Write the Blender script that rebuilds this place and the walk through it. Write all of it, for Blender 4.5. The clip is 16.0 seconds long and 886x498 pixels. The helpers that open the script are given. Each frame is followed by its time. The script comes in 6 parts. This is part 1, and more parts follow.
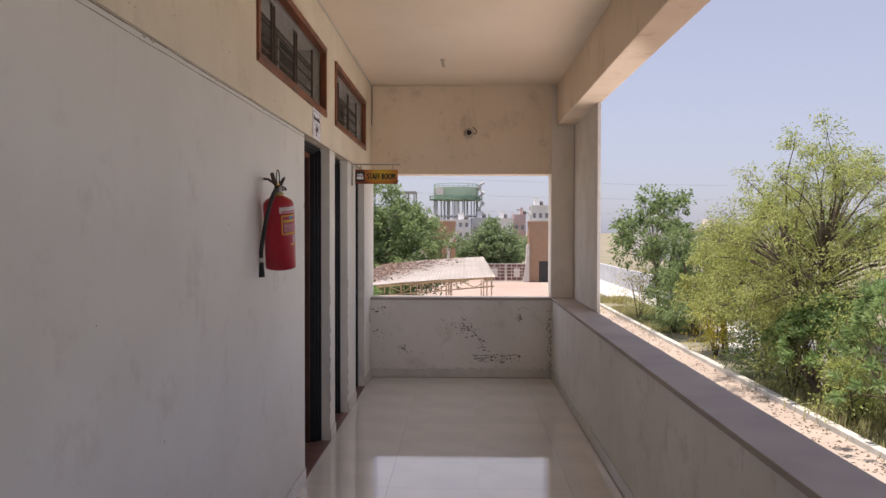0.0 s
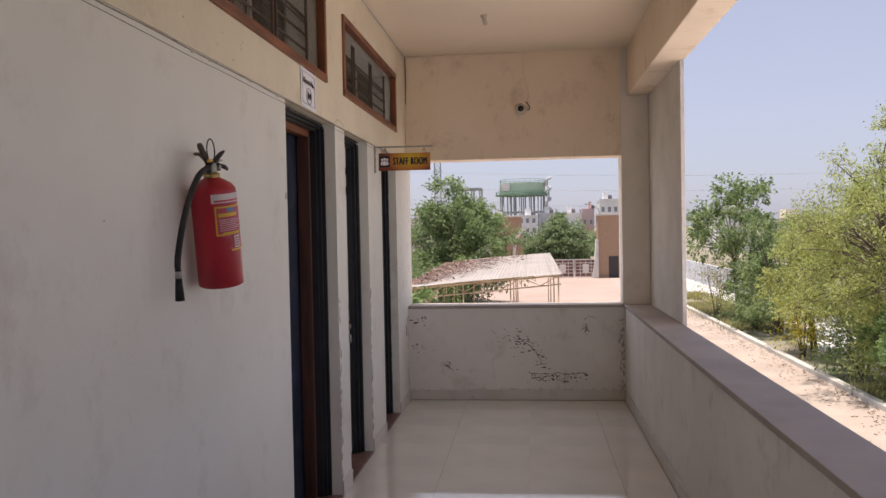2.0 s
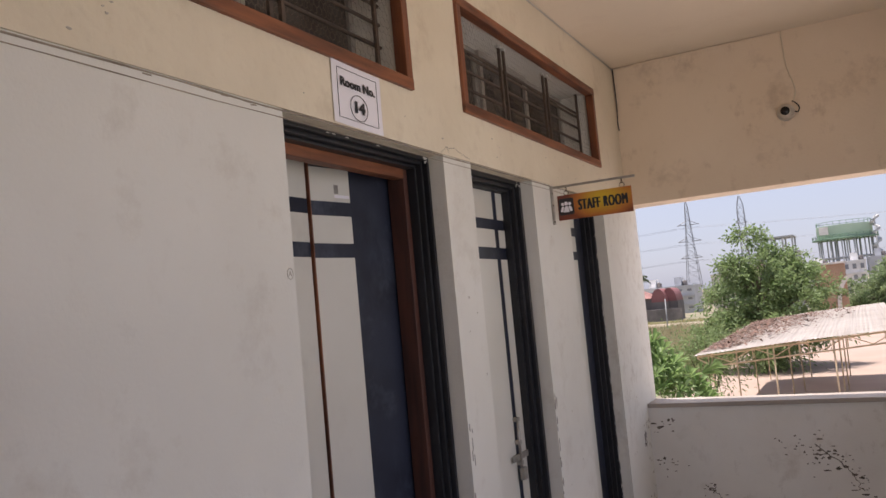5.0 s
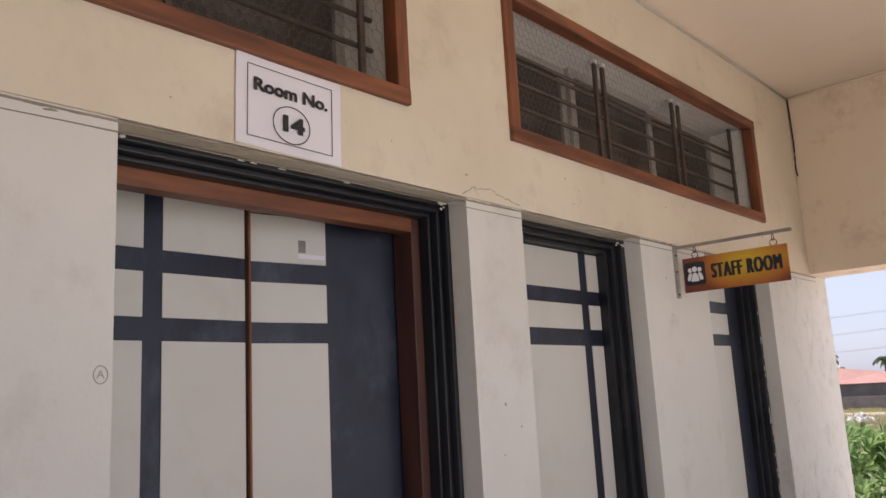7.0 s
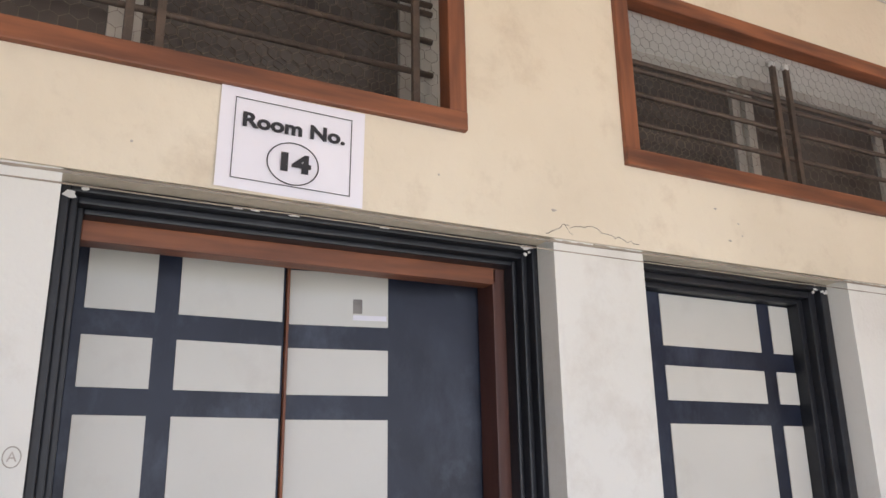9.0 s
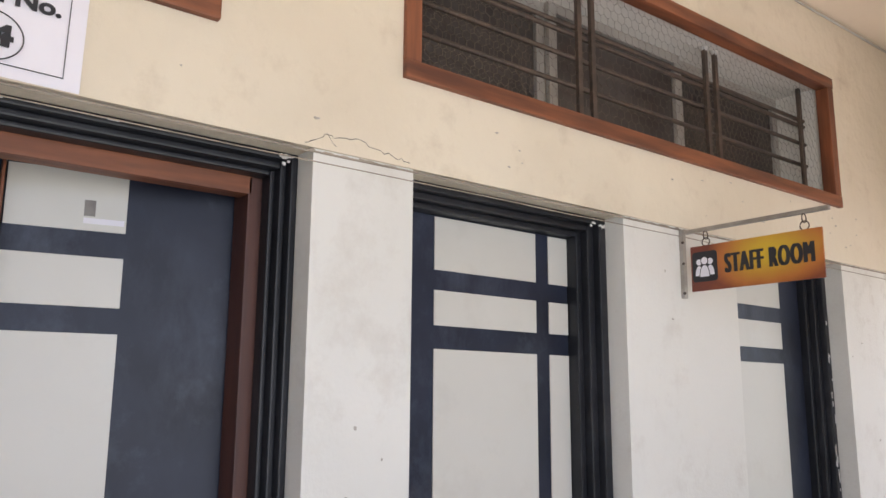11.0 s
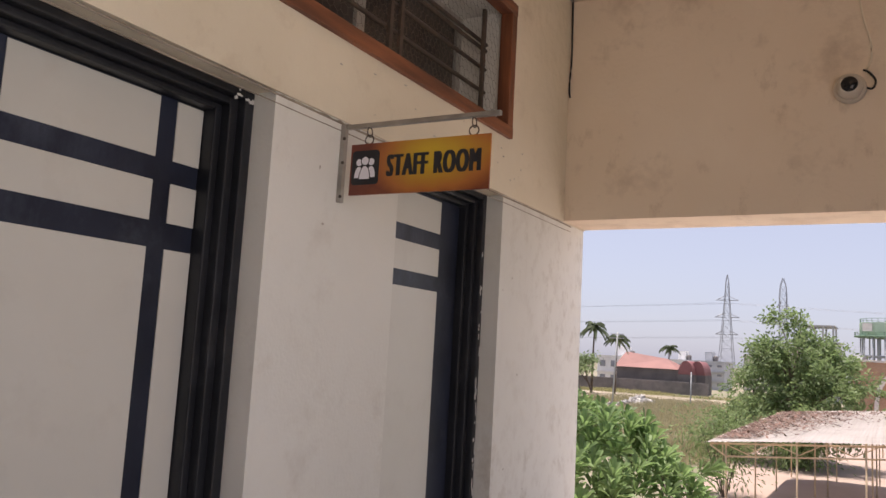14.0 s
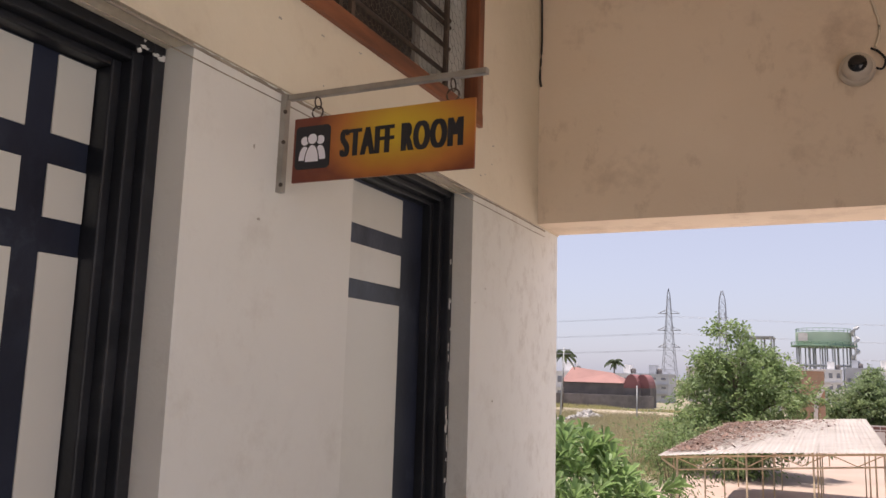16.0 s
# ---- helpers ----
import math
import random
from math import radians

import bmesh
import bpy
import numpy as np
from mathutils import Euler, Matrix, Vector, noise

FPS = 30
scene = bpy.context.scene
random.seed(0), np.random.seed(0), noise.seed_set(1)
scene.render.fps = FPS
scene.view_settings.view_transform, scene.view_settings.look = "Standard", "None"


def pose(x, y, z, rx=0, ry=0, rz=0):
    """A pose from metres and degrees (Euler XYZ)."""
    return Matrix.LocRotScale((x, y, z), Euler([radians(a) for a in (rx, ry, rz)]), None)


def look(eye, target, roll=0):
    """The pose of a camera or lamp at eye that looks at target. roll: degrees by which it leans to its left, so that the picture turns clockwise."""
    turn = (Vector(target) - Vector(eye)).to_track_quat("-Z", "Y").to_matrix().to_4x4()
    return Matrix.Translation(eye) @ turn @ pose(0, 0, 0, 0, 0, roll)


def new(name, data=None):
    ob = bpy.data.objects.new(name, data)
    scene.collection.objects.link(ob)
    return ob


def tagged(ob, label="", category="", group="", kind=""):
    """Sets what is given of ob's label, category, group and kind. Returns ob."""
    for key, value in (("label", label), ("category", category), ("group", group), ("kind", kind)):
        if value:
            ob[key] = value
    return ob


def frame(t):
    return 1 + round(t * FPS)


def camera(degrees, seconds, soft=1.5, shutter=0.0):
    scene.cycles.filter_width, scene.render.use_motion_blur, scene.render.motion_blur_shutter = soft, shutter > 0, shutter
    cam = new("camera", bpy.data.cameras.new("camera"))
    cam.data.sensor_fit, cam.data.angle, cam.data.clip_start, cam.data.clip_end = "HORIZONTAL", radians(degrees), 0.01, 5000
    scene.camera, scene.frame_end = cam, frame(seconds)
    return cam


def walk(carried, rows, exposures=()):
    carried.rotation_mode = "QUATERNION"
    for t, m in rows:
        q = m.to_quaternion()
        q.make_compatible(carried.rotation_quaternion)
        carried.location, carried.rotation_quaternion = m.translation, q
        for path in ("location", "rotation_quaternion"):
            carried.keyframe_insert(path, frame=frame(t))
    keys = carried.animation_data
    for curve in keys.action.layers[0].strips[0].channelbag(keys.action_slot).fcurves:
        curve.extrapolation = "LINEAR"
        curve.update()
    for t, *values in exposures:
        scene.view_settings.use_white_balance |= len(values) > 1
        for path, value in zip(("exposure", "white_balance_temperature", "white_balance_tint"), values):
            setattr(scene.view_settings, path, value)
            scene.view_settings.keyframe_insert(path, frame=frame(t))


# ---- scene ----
cam = camera(57.7, 16.0)
PATH = [
    (0, (1.053, -5.357, 1.683), (1.006, -3.358, 1.64), 0.1),
    (0.5, (1.051, -4.985, 1.688), (1.042, -2.986, 1.628), -0.4),
    (1, (1.076, -4.637, 1.68), (0.961, -2.641, 1.625), -2.5),
    (1.5, (1.149, -4.256, 1.694), (0.934, -2.268, 1.657), -1.2),
    (2, (1.198, -3.907, 1.673), (0.983, -1.919, 1.624), -1.1),
    (2.5, (1.267, -3.529, 1.668), (1.029, -1.544, 1.594), -1.5),
    (3, (1.327, -3.166, 1.67), (0.928, -1.207, 1.704), -2.0),
    (3.5, (1.4, -2.821, 1.711), (0.888, -0.888, 1.746), -0.4),
    (4, (1.417, -2.48, 1.686), (0.855, -0.561, 1.746), -0.7),
    (4.5, (1.413, -2.159, 1.716), (0.755, -0.273, 1.816), -4.1),
    (5, (1.436, -1.863, 1.705), (0.529, -0.087, 1.861), -5.3),
    (5.2, (1.432, -1.697, 1.747), (0.5, 0.064, 1.911), -3.9),
    (7.3, (1.428, -0.559, 1.788), (0.073, 0.854, 2.192), -3.4),
    (7.5, (1.441, -0.475, 1.796), (0.058, 0.908, 2.216), -3.6),
    (8, (1.458, -0.318, 1.807), (-0.023, 0.95, 2.252), -3.4),
    (8.2, (1.457, -0.251, 1.795), (-0.078, 0.924, 2.309), -2.5),
    (10.3, (1.453, 0.17, 1.831), (-0.372, 0.834, 2.306), -0.7),
    (10.4, (1.439, 0.17, 1.814), (-0.355, 0.916, 2.288), -0.7),
    (10.5, (1.454, 0.186, 1.846), (-0.321, 1.004, 2.267), -0.3),
    (11, (1.469, 0.238, 1.816), (-0.087, 1.44, 2.184), 0.4),
    (11.5, (1.475, 0.238, 1.787), (0.152, 1.696, 2.141), 1.1),
    (12, (1.45, 0.229, 1.77), (0.347, 1.867, 2.09), 1.0),
    (12.5, (1.408, 0.246, 1.749), (0.449, 1.981, 2.012), 2.5),
    (13, (1.359, 0.344, 1.74), (0.382, 2.071, 1.99), 1.7),
    (13.5, (1.331, 0.49, 1.75), (0.338, 2.204, 2.027), 2.6),
    (14, (1.277, 0.625, 1.752), (0.294, 2.349, 2.002), 3.2),
    (14.5, (1.174, 0.747, 1.747), (0.23, 2.488, 2.026), 4.0),
    (15, (1.08, 0.847, 1.773), (0.212, 2.615, 2.119), 2.6),
    (15.5, (1.008, 0.926, 1.771), (0.163, 2.713, 2.077), 1.9),
    (16, (1.017, 0.981, 1.766), (0.156, 2.761, 2.068), 1.7),
]
walk(cam, [(t, look(eye, target, roll)) for t, eye, target, roll in PATH], [(0, 1.11, 6650, 19), (3, 1.16, 6650, 19), (5, 1.24, 6600, 19), (7.3, 1.6, 6480, 18), (8, 1.96, 6270, 16), (10.4, 2.16, 5930, 12), (11.3, 2.05, 6080, 14), (11.9, 1.68, 6220, 17), (12.2, 1.48, 6300, 18), (12.6, 1.27, 6500, 19), (16, 1.24, 6750, 20)])

# ---- world, sun, exposure ----
world = bpy.data.worlds.new("sky")
scene.world = world
world.use_nodes = True
wn = world.node_tree.nodes
sky = wn.new("ShaderNodeTexSky")
sky.sky_type = "NISHITA"
sky.sun_disc = False
SUN_FROM = Vector((-0.16, 0.07, 1.0)).normalized()
sky.sun_elevation = math.asin(SUN_FROM.z)
sky.sun_rotation = math.atan2(SUN_FROM.x, SUN_FROM.y)
sky.altitude = 0
sky.air_density = 1.0
sky.dust_density = 1.0
sky.ozone_density = 2.5
haze = wn.new("ShaderNodeHueSaturation")
haze.inputs["Saturation"].default_value = 0.62
world.node_tree.links.new(sky.outputs[0], haze.inputs["Color"])
veil = wn.new("ShaderNodeMix")
veil.data_type = "RGBA"
veil.inputs["Factor"].default_value = 0.55
veil.inputs["B"].default_value = (2.62, 2.95, 4.0, 1.0)
world.node_tree.links.new(haze.outputs[0], veil.inputs["A"])
world.node_tree.links.new(veil.outputs["Result"], wn["Background"].inputs[0])
wn["Background"].inputs[1].default_value = 0.075
sun = new("sun", bpy.data.lights.new("sun", "SUN"))
sun.data.energy = 3.0
sun.data.angle = radians(1.0)
sun.data.color = (1.0, 0.95, 0.86)
sun.matrix_world = look(SUN_FROM * 60, (0, 0, 0))


def fill_lamp(name, at, target, width, height, power):
    """An added lamp at an opening, brightening the corridor beyond what the sky gives."""
    li = bpy.data.lights.new(name, "AREA")
    li.shape, li.size, li.size_y, li.energy, li.color = "RECTANGLE", width, height, power, (1.0, 0.97, 0.92)
    ob = new(name, li)
    ob.matrix_world = look(at, target)
    return ob


fill_lamp("side_fill_lamp", (2.33, 1.1, 1.90), (0.0, 1.9, 2.75), 2.4, 1.85, 5.0)
fill_lamp("end_fill_lamp", (1.04, 4.25, 1.64), (1.04, 0.0, 1.64), 2.0, 1.38, 1.9)


# ---- materials ----
def rgb(c):
    return (c[0], c[1], c[2], 1.0)


def surface(name, base, second=None, rough=0.8, scale=3.0, fine=60.0, bump=0.1, metal=0.0, contrast=0.5, dirt=None, dirt_amount=0.0, object_vary=0.0, island_vary=0.0, depth=0.004):
    """Procedural material: two colours mixed by broad noise, fine grain bump, optional dirt blotches and variation by piece."""
    m = bpy.data.materials.new(name)
    m.use_nodes = True
    nt = m.node_tree
    n, l = nt.nodes, nt.links
    p = n["Principled BSDF"]
    co = n.new("ShaderNodeTexCoord")
    big = n.new("ShaderNodeTexNoise")
    big.inputs["Scale"].default_value = scale
    big.inputs["Detail"].default_value = 5
    l.new(co.outputs["Object"], big.inputs["Vector"])
    ramp = n.new("ShaderNodeMapRange")
    ramp.inputs[1].default_value = 0.5 - 0.5 * contrast * 0.5
    ramp.inputs[2].default_value = 0.5 + 0.5 * contrast * 0.5
    l.new(big.outputs[0], ramp.inputs[0])
    mix = n.new("ShaderNodeMix")
    mix.data_type = "RGBA"
    mix.inputs["A"].default_value = rgb(base)
    mix.inputs["B"].default_value = rgb(second or [c * 0.85 for c in base])
    l.new(ramp.outputs[0], mix.inputs["Factor"])
    out = mix.outputs["Result"]
    if dirt:
        dn = n.new("ShaderNodeTexNoise")
        dn.inputs["Scale"].default_value = scale * 2.3
        dn.inputs["Detail"].default_value = 9
        dn.inputs["Roughness"].default_value = 0.7
        l.new(co.outputs["Object"], dn.inputs["Vector"])
        dr = n.new("ShaderNodeMapRange")
        dr.inputs[1].default_value = 0.55
        dr.inputs[2].default_value = 0.78
        dr.inputs[4].default_value = dirt_amount
        l.new(dn.outputs[0], dr.inputs[0])
        dm = n.new("ShaderNodeMix")
        dm.data_type = "RGBA"
        dm.inputs["B"].default_value = rgb(dirt)
        l.new(dr.outputs[0], dm.inputs["Factor"])
        l.new(out, dm.inputs["A"])
        out = dm.outputs["Result"]
    if object_vary or island_vary:
        hs = n.new("ShaderNodeHueSaturation")
        vr = n.new("ShaderNodeMapRange")
        amount = object_vary or island_vary
        vr.inputs[3].default_value = 1 - amount
        vr.inputs[4].default_value = 1 + amount
        if object_vary:
            l.new(n.new("ShaderNodeObjectInfo").outputs["Random"], vr.inputs[0])
        else:
            l.new(n.new("ShaderNodeNewGeometry").outputs["Random Per Island"], vr.inputs[0])
        l.new(vr.outputs[0], hs.inputs["Value"])
        l.new(out, hs.inputs["Color"])
        out = hs.outputs["Color"]
    l.new(out, p.inputs["Base Color"])
    p.inputs["Roughness"].default_value = rough
    p.inputs["Metallic"].default_value = metal
    if bump:
        g = n.new("ShaderNodeTexNoise")
        g.inputs["Scale"].default_value = fine
        g.inputs["Detail"].default_value = 6
        l.new(co.outputs["Object"], g.inputs["Vector"])
        b = n.new("ShaderNodeBump")
        b.inputs["Strength"].default_value = bump
        b.inputs["Distance"].default_value = depth
        l.new(g.outputs[0], b.inputs["Height"])
        l.new(b.outputs[0], p.inputs["Normal"])
    return m


def mottle(m, colour, scale, amount, low=0.56, high=0.74, span=None):
    """Rubbed, streaky brown-grey marks, and on navy a painted blue sheen, over a painted surface, or over the stretch
    of it between two y.
    """
    nt = m.node_tree
    p = nt.nodes["Principled BSDF"]
    src = p.inputs["Base Color"].links[0].from_socket
    co = nt.nodes.new("ShaderNodeTexCoord")
    mp = nt.nodes.new("ShaderNodeMapping")
    mp.inputs["Scale"].default_value = scale
    where = nt.nodes.new("ShaderNodeTexNoise")
    where.inputs["Scale"].default_value = 1.1
    where.inputs["Detail"].default_value = 3
    fleck = nt.nodes.new("ShaderNodeTexNoise")
    fleck.inputs["Scale"].default_value = 1.0
    fleck.inputs["Detail"].default_value = 10
    fleck.inputs["Roughness"].default_value = 0.72
    nt.links.new(co.outputs["Object"], mp.inputs[0])
    nt.links.new(mp.outputs[0], fleck.inputs["Vector"])
    nt.links.new(co.outputs["Object"], where.inputs["Vector"])
    r1 = nt.nodes.new("ShaderNodeMapRange")
    r1.inputs[1].default_value, r1.inputs[2].default_value, r1.inputs[4].default_value = low, high, amount
    r2 = nt.nodes.new("ShaderNodeMapRange")
    r2.inputs[1].default_value, r2.inputs[2].default_value = 0.40, 0.62
    nt.links.new(fleck.outputs[0], r1.inputs[0])
    nt.links.new(where.outputs[0], r2.inputs[0])
    mu = nt.nodes.new("ShaderNodeMath")
    mu.operation = "MULTIPLY"
    nt.links.new(r1.outputs[0], mu.inputs[0])
    nt.links.new(r2.outputs[0], mu.inputs[1])
    if span:
        xyz = nt.nodes.new("ShaderNodeSeparateXYZ")
        r3 = nt.nodes.new("ShaderNodeMapRange")
        r3.inputs[1].default_value, r3.inputs[2].default_value = span
        nt.links.new(co.outputs["Object"], xyz.inputs[0])
        nt.links.new(xyz.outputs[1], r3.inputs[0])
        nt.links.new(r3.outputs[0], r2.inputs[4])
    mx = nt.nodes.new("ShaderNodeMix")
    mx.data_type = "RGBA"
    mx.inputs["B"].default_value = rgb(colour)
    nt.links.new(mu.outputs[0], mx.inputs["Factor"])
    nt.links.new(src, mx.inputs["A"])
    nt.links.new(mx.outputs["Result"], p.inputs["Base Color"])


def wood(name, base, second, rough=0.5, axis_scale=(4.0, 4.0, 40.0), bump=0.1):
    """Streaky grain along one axis."""
    m = surface(name, base, second, rough, 1.0, 30, bump, contrast=0.7)
    nt = m.node_tree
    mp = nt.nodes.new("ShaderNodeMapping")
    mp.inputs["Scale"].default_value = axis_scale
    co = [q for q in nt.nodes if q.bl_idname == "ShaderNodeTexCoord"][0]
    nt.links.new(co.outputs["Object"], mp.inputs["Vector"])
    for q in nt.nodes:
        if q.bl_idname == "ShaderNodeTexNoise":
            nt.links.new(mp.outputs[0], q.inputs["Vector"])
    return m


def leaf_material(name, base, second, vary=0.3):
    m = surface(name, base, second, 0.55, 0.9, 40, 0.0, contrast=0.8, island_vary=vary)
    nt = m.node_tree
    p = nt.nodes["Principled BSDF"]
    tr = nt.nodes.new("ShaderNodeBsdfTranslucent")
    mx = nt.nodes.new("ShaderNodeMixShader")
    mx.inputs[0].default_value = 0.48
    src = p.inputs["Base Color"].links[0].from_socket
    nt.links.new(src, tr.inputs["Color"])
    nt.links.new(p.outputs[0], mx.inputs[1])
    nt.links.new(tr.outputs[0], mx.inputs[2])
    nt.links.new(mx.outputs[0], nt.nodes["Material Output"].inputs["Surface"])
    return m


M = {}
M["plaster_low"] = surface("plaster_low", (0.745, 0.732, 0.685), (0.69, 0.675, 0.625), 0.7, 1.3, 90, 0.25, dirt=(0.42, 0.36, 0.29), dirt_amount=0.5)
M["plaster_up"] = surface("plaster_up", (0.745, 0.667, 0.528), (0.69, 0.61, 0.475), 0.85, 1.7, 22, 0.7, dirt=(0.44, 0.34, 0.24), dirt_amount=0.5, depth=0.009)
mottle(M["plaster_up"], (0.40, 0.31, 0.22), (6, 6, 5), 0.35)
M["plaster_beam"] = surface("plaster_beam", (0.84, 0.72, 0.575), (0.77, 0.645, 0.50), 0.85, 1.1, 60, 0.35, dirt=(0.40, 0.29, 0.21), dirt_amount=0.7)
M["plaster_parapet"] = surface("plaster_parapet", (0.76, 0.745, 0.715), (0.69, 0.67, 0.635), 0.75, 1.6, 70, 0.3, dirt=(0.36, 0.30, 0.24), dirt_amount=0.55)
mottle(M["plaster_low"], (0.42, 0.36, 0.29), (9, 9, 6), 0.28)
mottle(M["plaster_low"], (0.34, 0.28, 0.21), (11, 11, 9), 0.5, 0.50, 0.70, (1.9, 3.6))
mottle(M["plaster_beam"], (0.40, 0.28, 0.19), (7, 7, 4), 0.65)
mottle(M["plaster_parapet"], (0.30, 0.25, 0.21), (10, 10, 6), 0.6)
M["ceiling"] = surface("ceiling_paint", (0.86, 0.755, 0.61), (0.82, 0.71, 0.565), 0.85, 1.0, 60, 0.2, dirt=(0.50, 0.38, 0.26), dirt_amount=0.2)
M["reveal"] = surface("reveal_paint", (0.60, 0.585, 0.55), (0.50, 0.485, 0.45), 0.8, 2.5, 60, 0.3, dirt=(0.3, 0.26, 0.22), dirt_amount=0.4)
M["fin"] = surface("sponge_plaster", (0.70, 0.665, 0.62), (0.62, 0.59, 0.545), 0.9, 3.0, 45, 0.8, dirt=(0.45, 0.41, 0.38), dirt_amount=0.3, depth=0.008)
mottle(M["fin"], (0.33, 0.31, 0.29), (36, 36, 24), 0.6, 0.52, 0.64)
M["coping"] = surface("coping_stone", (0.40, 0.35, 0.305), (0.32, 0.275, 0.24), 0.6, 2.0, 120, 0.15, dirt=(0.25, 0.21, 0.2), dirt_amount=0.25)
M["tile"] = surface("vitrified_tile", (0.70, 0.685, 0.635), (0.65, 0.635, 0.59), 0.045, 2.0, 30, 0.012, dirt=(0.32, 0.28, 0.25), dirt_amount=0.14, object_vary=0.015)
M["grout"] = surface("grout", (0.48, 0.46, 0.42), None, 0.9, 8, 90, 0.2)
M["skirting"] = surface("skirting_tile", (0.62, 0.60, 0.565), (0.54, 0.52, 0.48), 0.35, 3.0, 60, 0.1, dirt=(0.2, 0.17, 0.15), dirt_amount=0.5)
M["threshold"] = surface("threshold_granite", (0.20, 0.11, 0.09), (0.12, 0.07, 0.06), 0.35, 14, 150, 0.1, dirt=(0.3, 0.26, 0.23), dirt_amount=0.4)
M["black_paint"] = surface("black_enamel", (0.010, 0.011, 0.014), (0.017, 0.018, 0.023), 0.42, 3.0, 60, 0.2, dirt=(0.10, 0.10, 0.11), dirt_amount=0.25)
# The navy's bluish blotches are sky sheen put into the colour.
M["navy"] = surface("navy_laminate", (0.010, 0.0125, 0.024), (0.023, 0.029, 0.052), 0.38, 2.6, 50, 0.1, dirt=(0.10, 0.115, 0.155), dirt_amount=0.5)
M["black_paint"].node_tree.nodes["Principled BSDF"].inputs["Specular IOR Level"].default_value = 0.45
M["navy"].node_tree.nodes["Principled BSDF"].inputs["Specular IOR Level"].default_value = 0.3
M["tile"].node_tree.nodes["Principled BSDF"].inputs["Specular IOR Level"].default_value = 0.9
# Pale blue clouds paint reflected highlights onto the navy leaves.
mottle(M["navy"], (0.12, 0.14, 0.19), (4.5, 4.5, 2.2), 0.55, 0.48, 0.70)
M["laminate"] = surface("cream_laminate", (0.66, 0.645, 0.595), (0.61, 0.595, 0.545), 0.36, 1.6, 70, 0.06, dirt=(0.42, 0.38, 0.33), dirt_amount=0.3)
# Door-post copy of the red wood; the recess's shade is darkened into its colour.
M["red_wood_shaded"] = wood("red_wood_shaded", (0.10, 0.038, 0.026), (0.05, 0.021, 0.017), 0.5, (30, 30, 3))
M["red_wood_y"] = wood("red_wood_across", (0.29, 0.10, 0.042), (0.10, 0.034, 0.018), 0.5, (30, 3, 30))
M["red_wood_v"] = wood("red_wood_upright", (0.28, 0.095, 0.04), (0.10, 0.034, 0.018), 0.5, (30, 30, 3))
M["iron"] = surface("brown_iron", (0.075, 0.058, 0.048), (0.12, 0.085, 0.065), 0.6, 20, 90, 0.2, metal=0.3)
M["alu"] = surface("dull_aluminium", (0.45, 0.43, 0.40), (0.38, 0.36, 0.33), 0.45, 6, 60, 0.05, metal=0.4)
M["mesh_wire"] = surface("mesh_wire", (0.16, 0.13, 0.10), None, 0.6, 20, 90, 0.0, metal=0.5)
M["netting"] = surface("galvanised_wire", (0.17, 0.14, 0.11), (0.11, 0.09, 0.075), 0.6, 20, 90, 0.0, metal=0.5)
M["dark_glass"] = surface("tinted_glass", (0.055, 0.045, 0.042), (0.08, 0.07, 0.065), 0.12, 4, 60, 0.0)
M["room"] = surface("room_paint", (0.42, 0.39, 0.34), None, 0.9, 2, 60, 0.0)
M["steel"] = surface("bracket_steel", (0.42, 0.40, 0.37), (0.33, 0.31, 0.28), 0.42, 20, 90, 0.1, metal=0.7)
M["paper"] = surface("paper", (0.82, 0.80, 0.86), (0.79, 0.77, 0.83), 0.8, 5, 40, 0.05)
M["ink"] = surface("ink", (0.02, 0.02, 0.025), None, 0.6, 5, 40, 0.0)
M["ext_red"] = surface("extinguisher_red", (0.42, 0.012, 0.028), (0.34, 0.010, 0.022), 0.33, 6, 90, 0.03)
M["rubber"] = surface("black_rubber", (0.011, 0.010, 0.011), (0.018, 0.016, 0.016), 0.7, 20, 120, 0.1)
M["label_white"] = surface("label_white", (0.62, 0.55, 0.55), (0.55, 0.48, 0.48), 0.5, 12, 40, 0.0)
M["label_yellow"] = surface("label_yellow", (0.72, 0.42, 0.03), None, 0.5, 12, 40, 0.0)
M["label_pink"] = surface("label_pink", (0.50, 0.06, 0.10), None, 0.5, 12, 40, 0.0)
M["label_blue"] = surface("label_blue", (0.12, 0.25, 0.42), None, 0.5, 12, 40, 0.0)
M["brass"] = surface("brass", (0.48, 0.36, 0.14), (0.35, 0.27, 0.1), 0.4, 20, 60, 0.05, metal=0.7)
M["cctv_white"] = surface("cctv_plastic", (0.62, 0.56, 0.48), None, 0.45, 10, 60, 0.0)
M["lens_black"] = surface("lens_black", (0.008, 0.008, 0.01), None, 0.08, 10, 60, 0.0)
M["speck"] = surface("faint_speck", (0.50, 0.46, 0.40), (0.40, 0.36, 0.31), 0.9, 30, 80, 0.2)
M["groove"] = surface("joint_line", (0.42, 0.36, 0.29), (0.25, 0.21, 0.17), 0.95, 6, 60, 0.2)
M["peel"] = surface("bared_plaster", (0.08, 0.068, 0.058), (0.19, 0.165, 0.14), 0.95, 20, 80, 0.4)
M["grime"] = surface("brown_grime", (0.34, 0.30, 0.26), (0.48, 0.44, 0.39), 0.95, 25, 80, 0.3)
M["pillar"] = surface("pillar_plaster", (0.82, 0.77, 0.70), (0.75, 0.70, 0.63), 0.85, 1.6, 70, 0.35, dirt=(0.45, 0.39, 0.33), dirt_amount=0.4)
M["smudge"] = surface("grey_smudge", (0.30, 0.28, 0.26), (0.22, 0.2, 0.19), 0.9, 30, 80, 0.3)


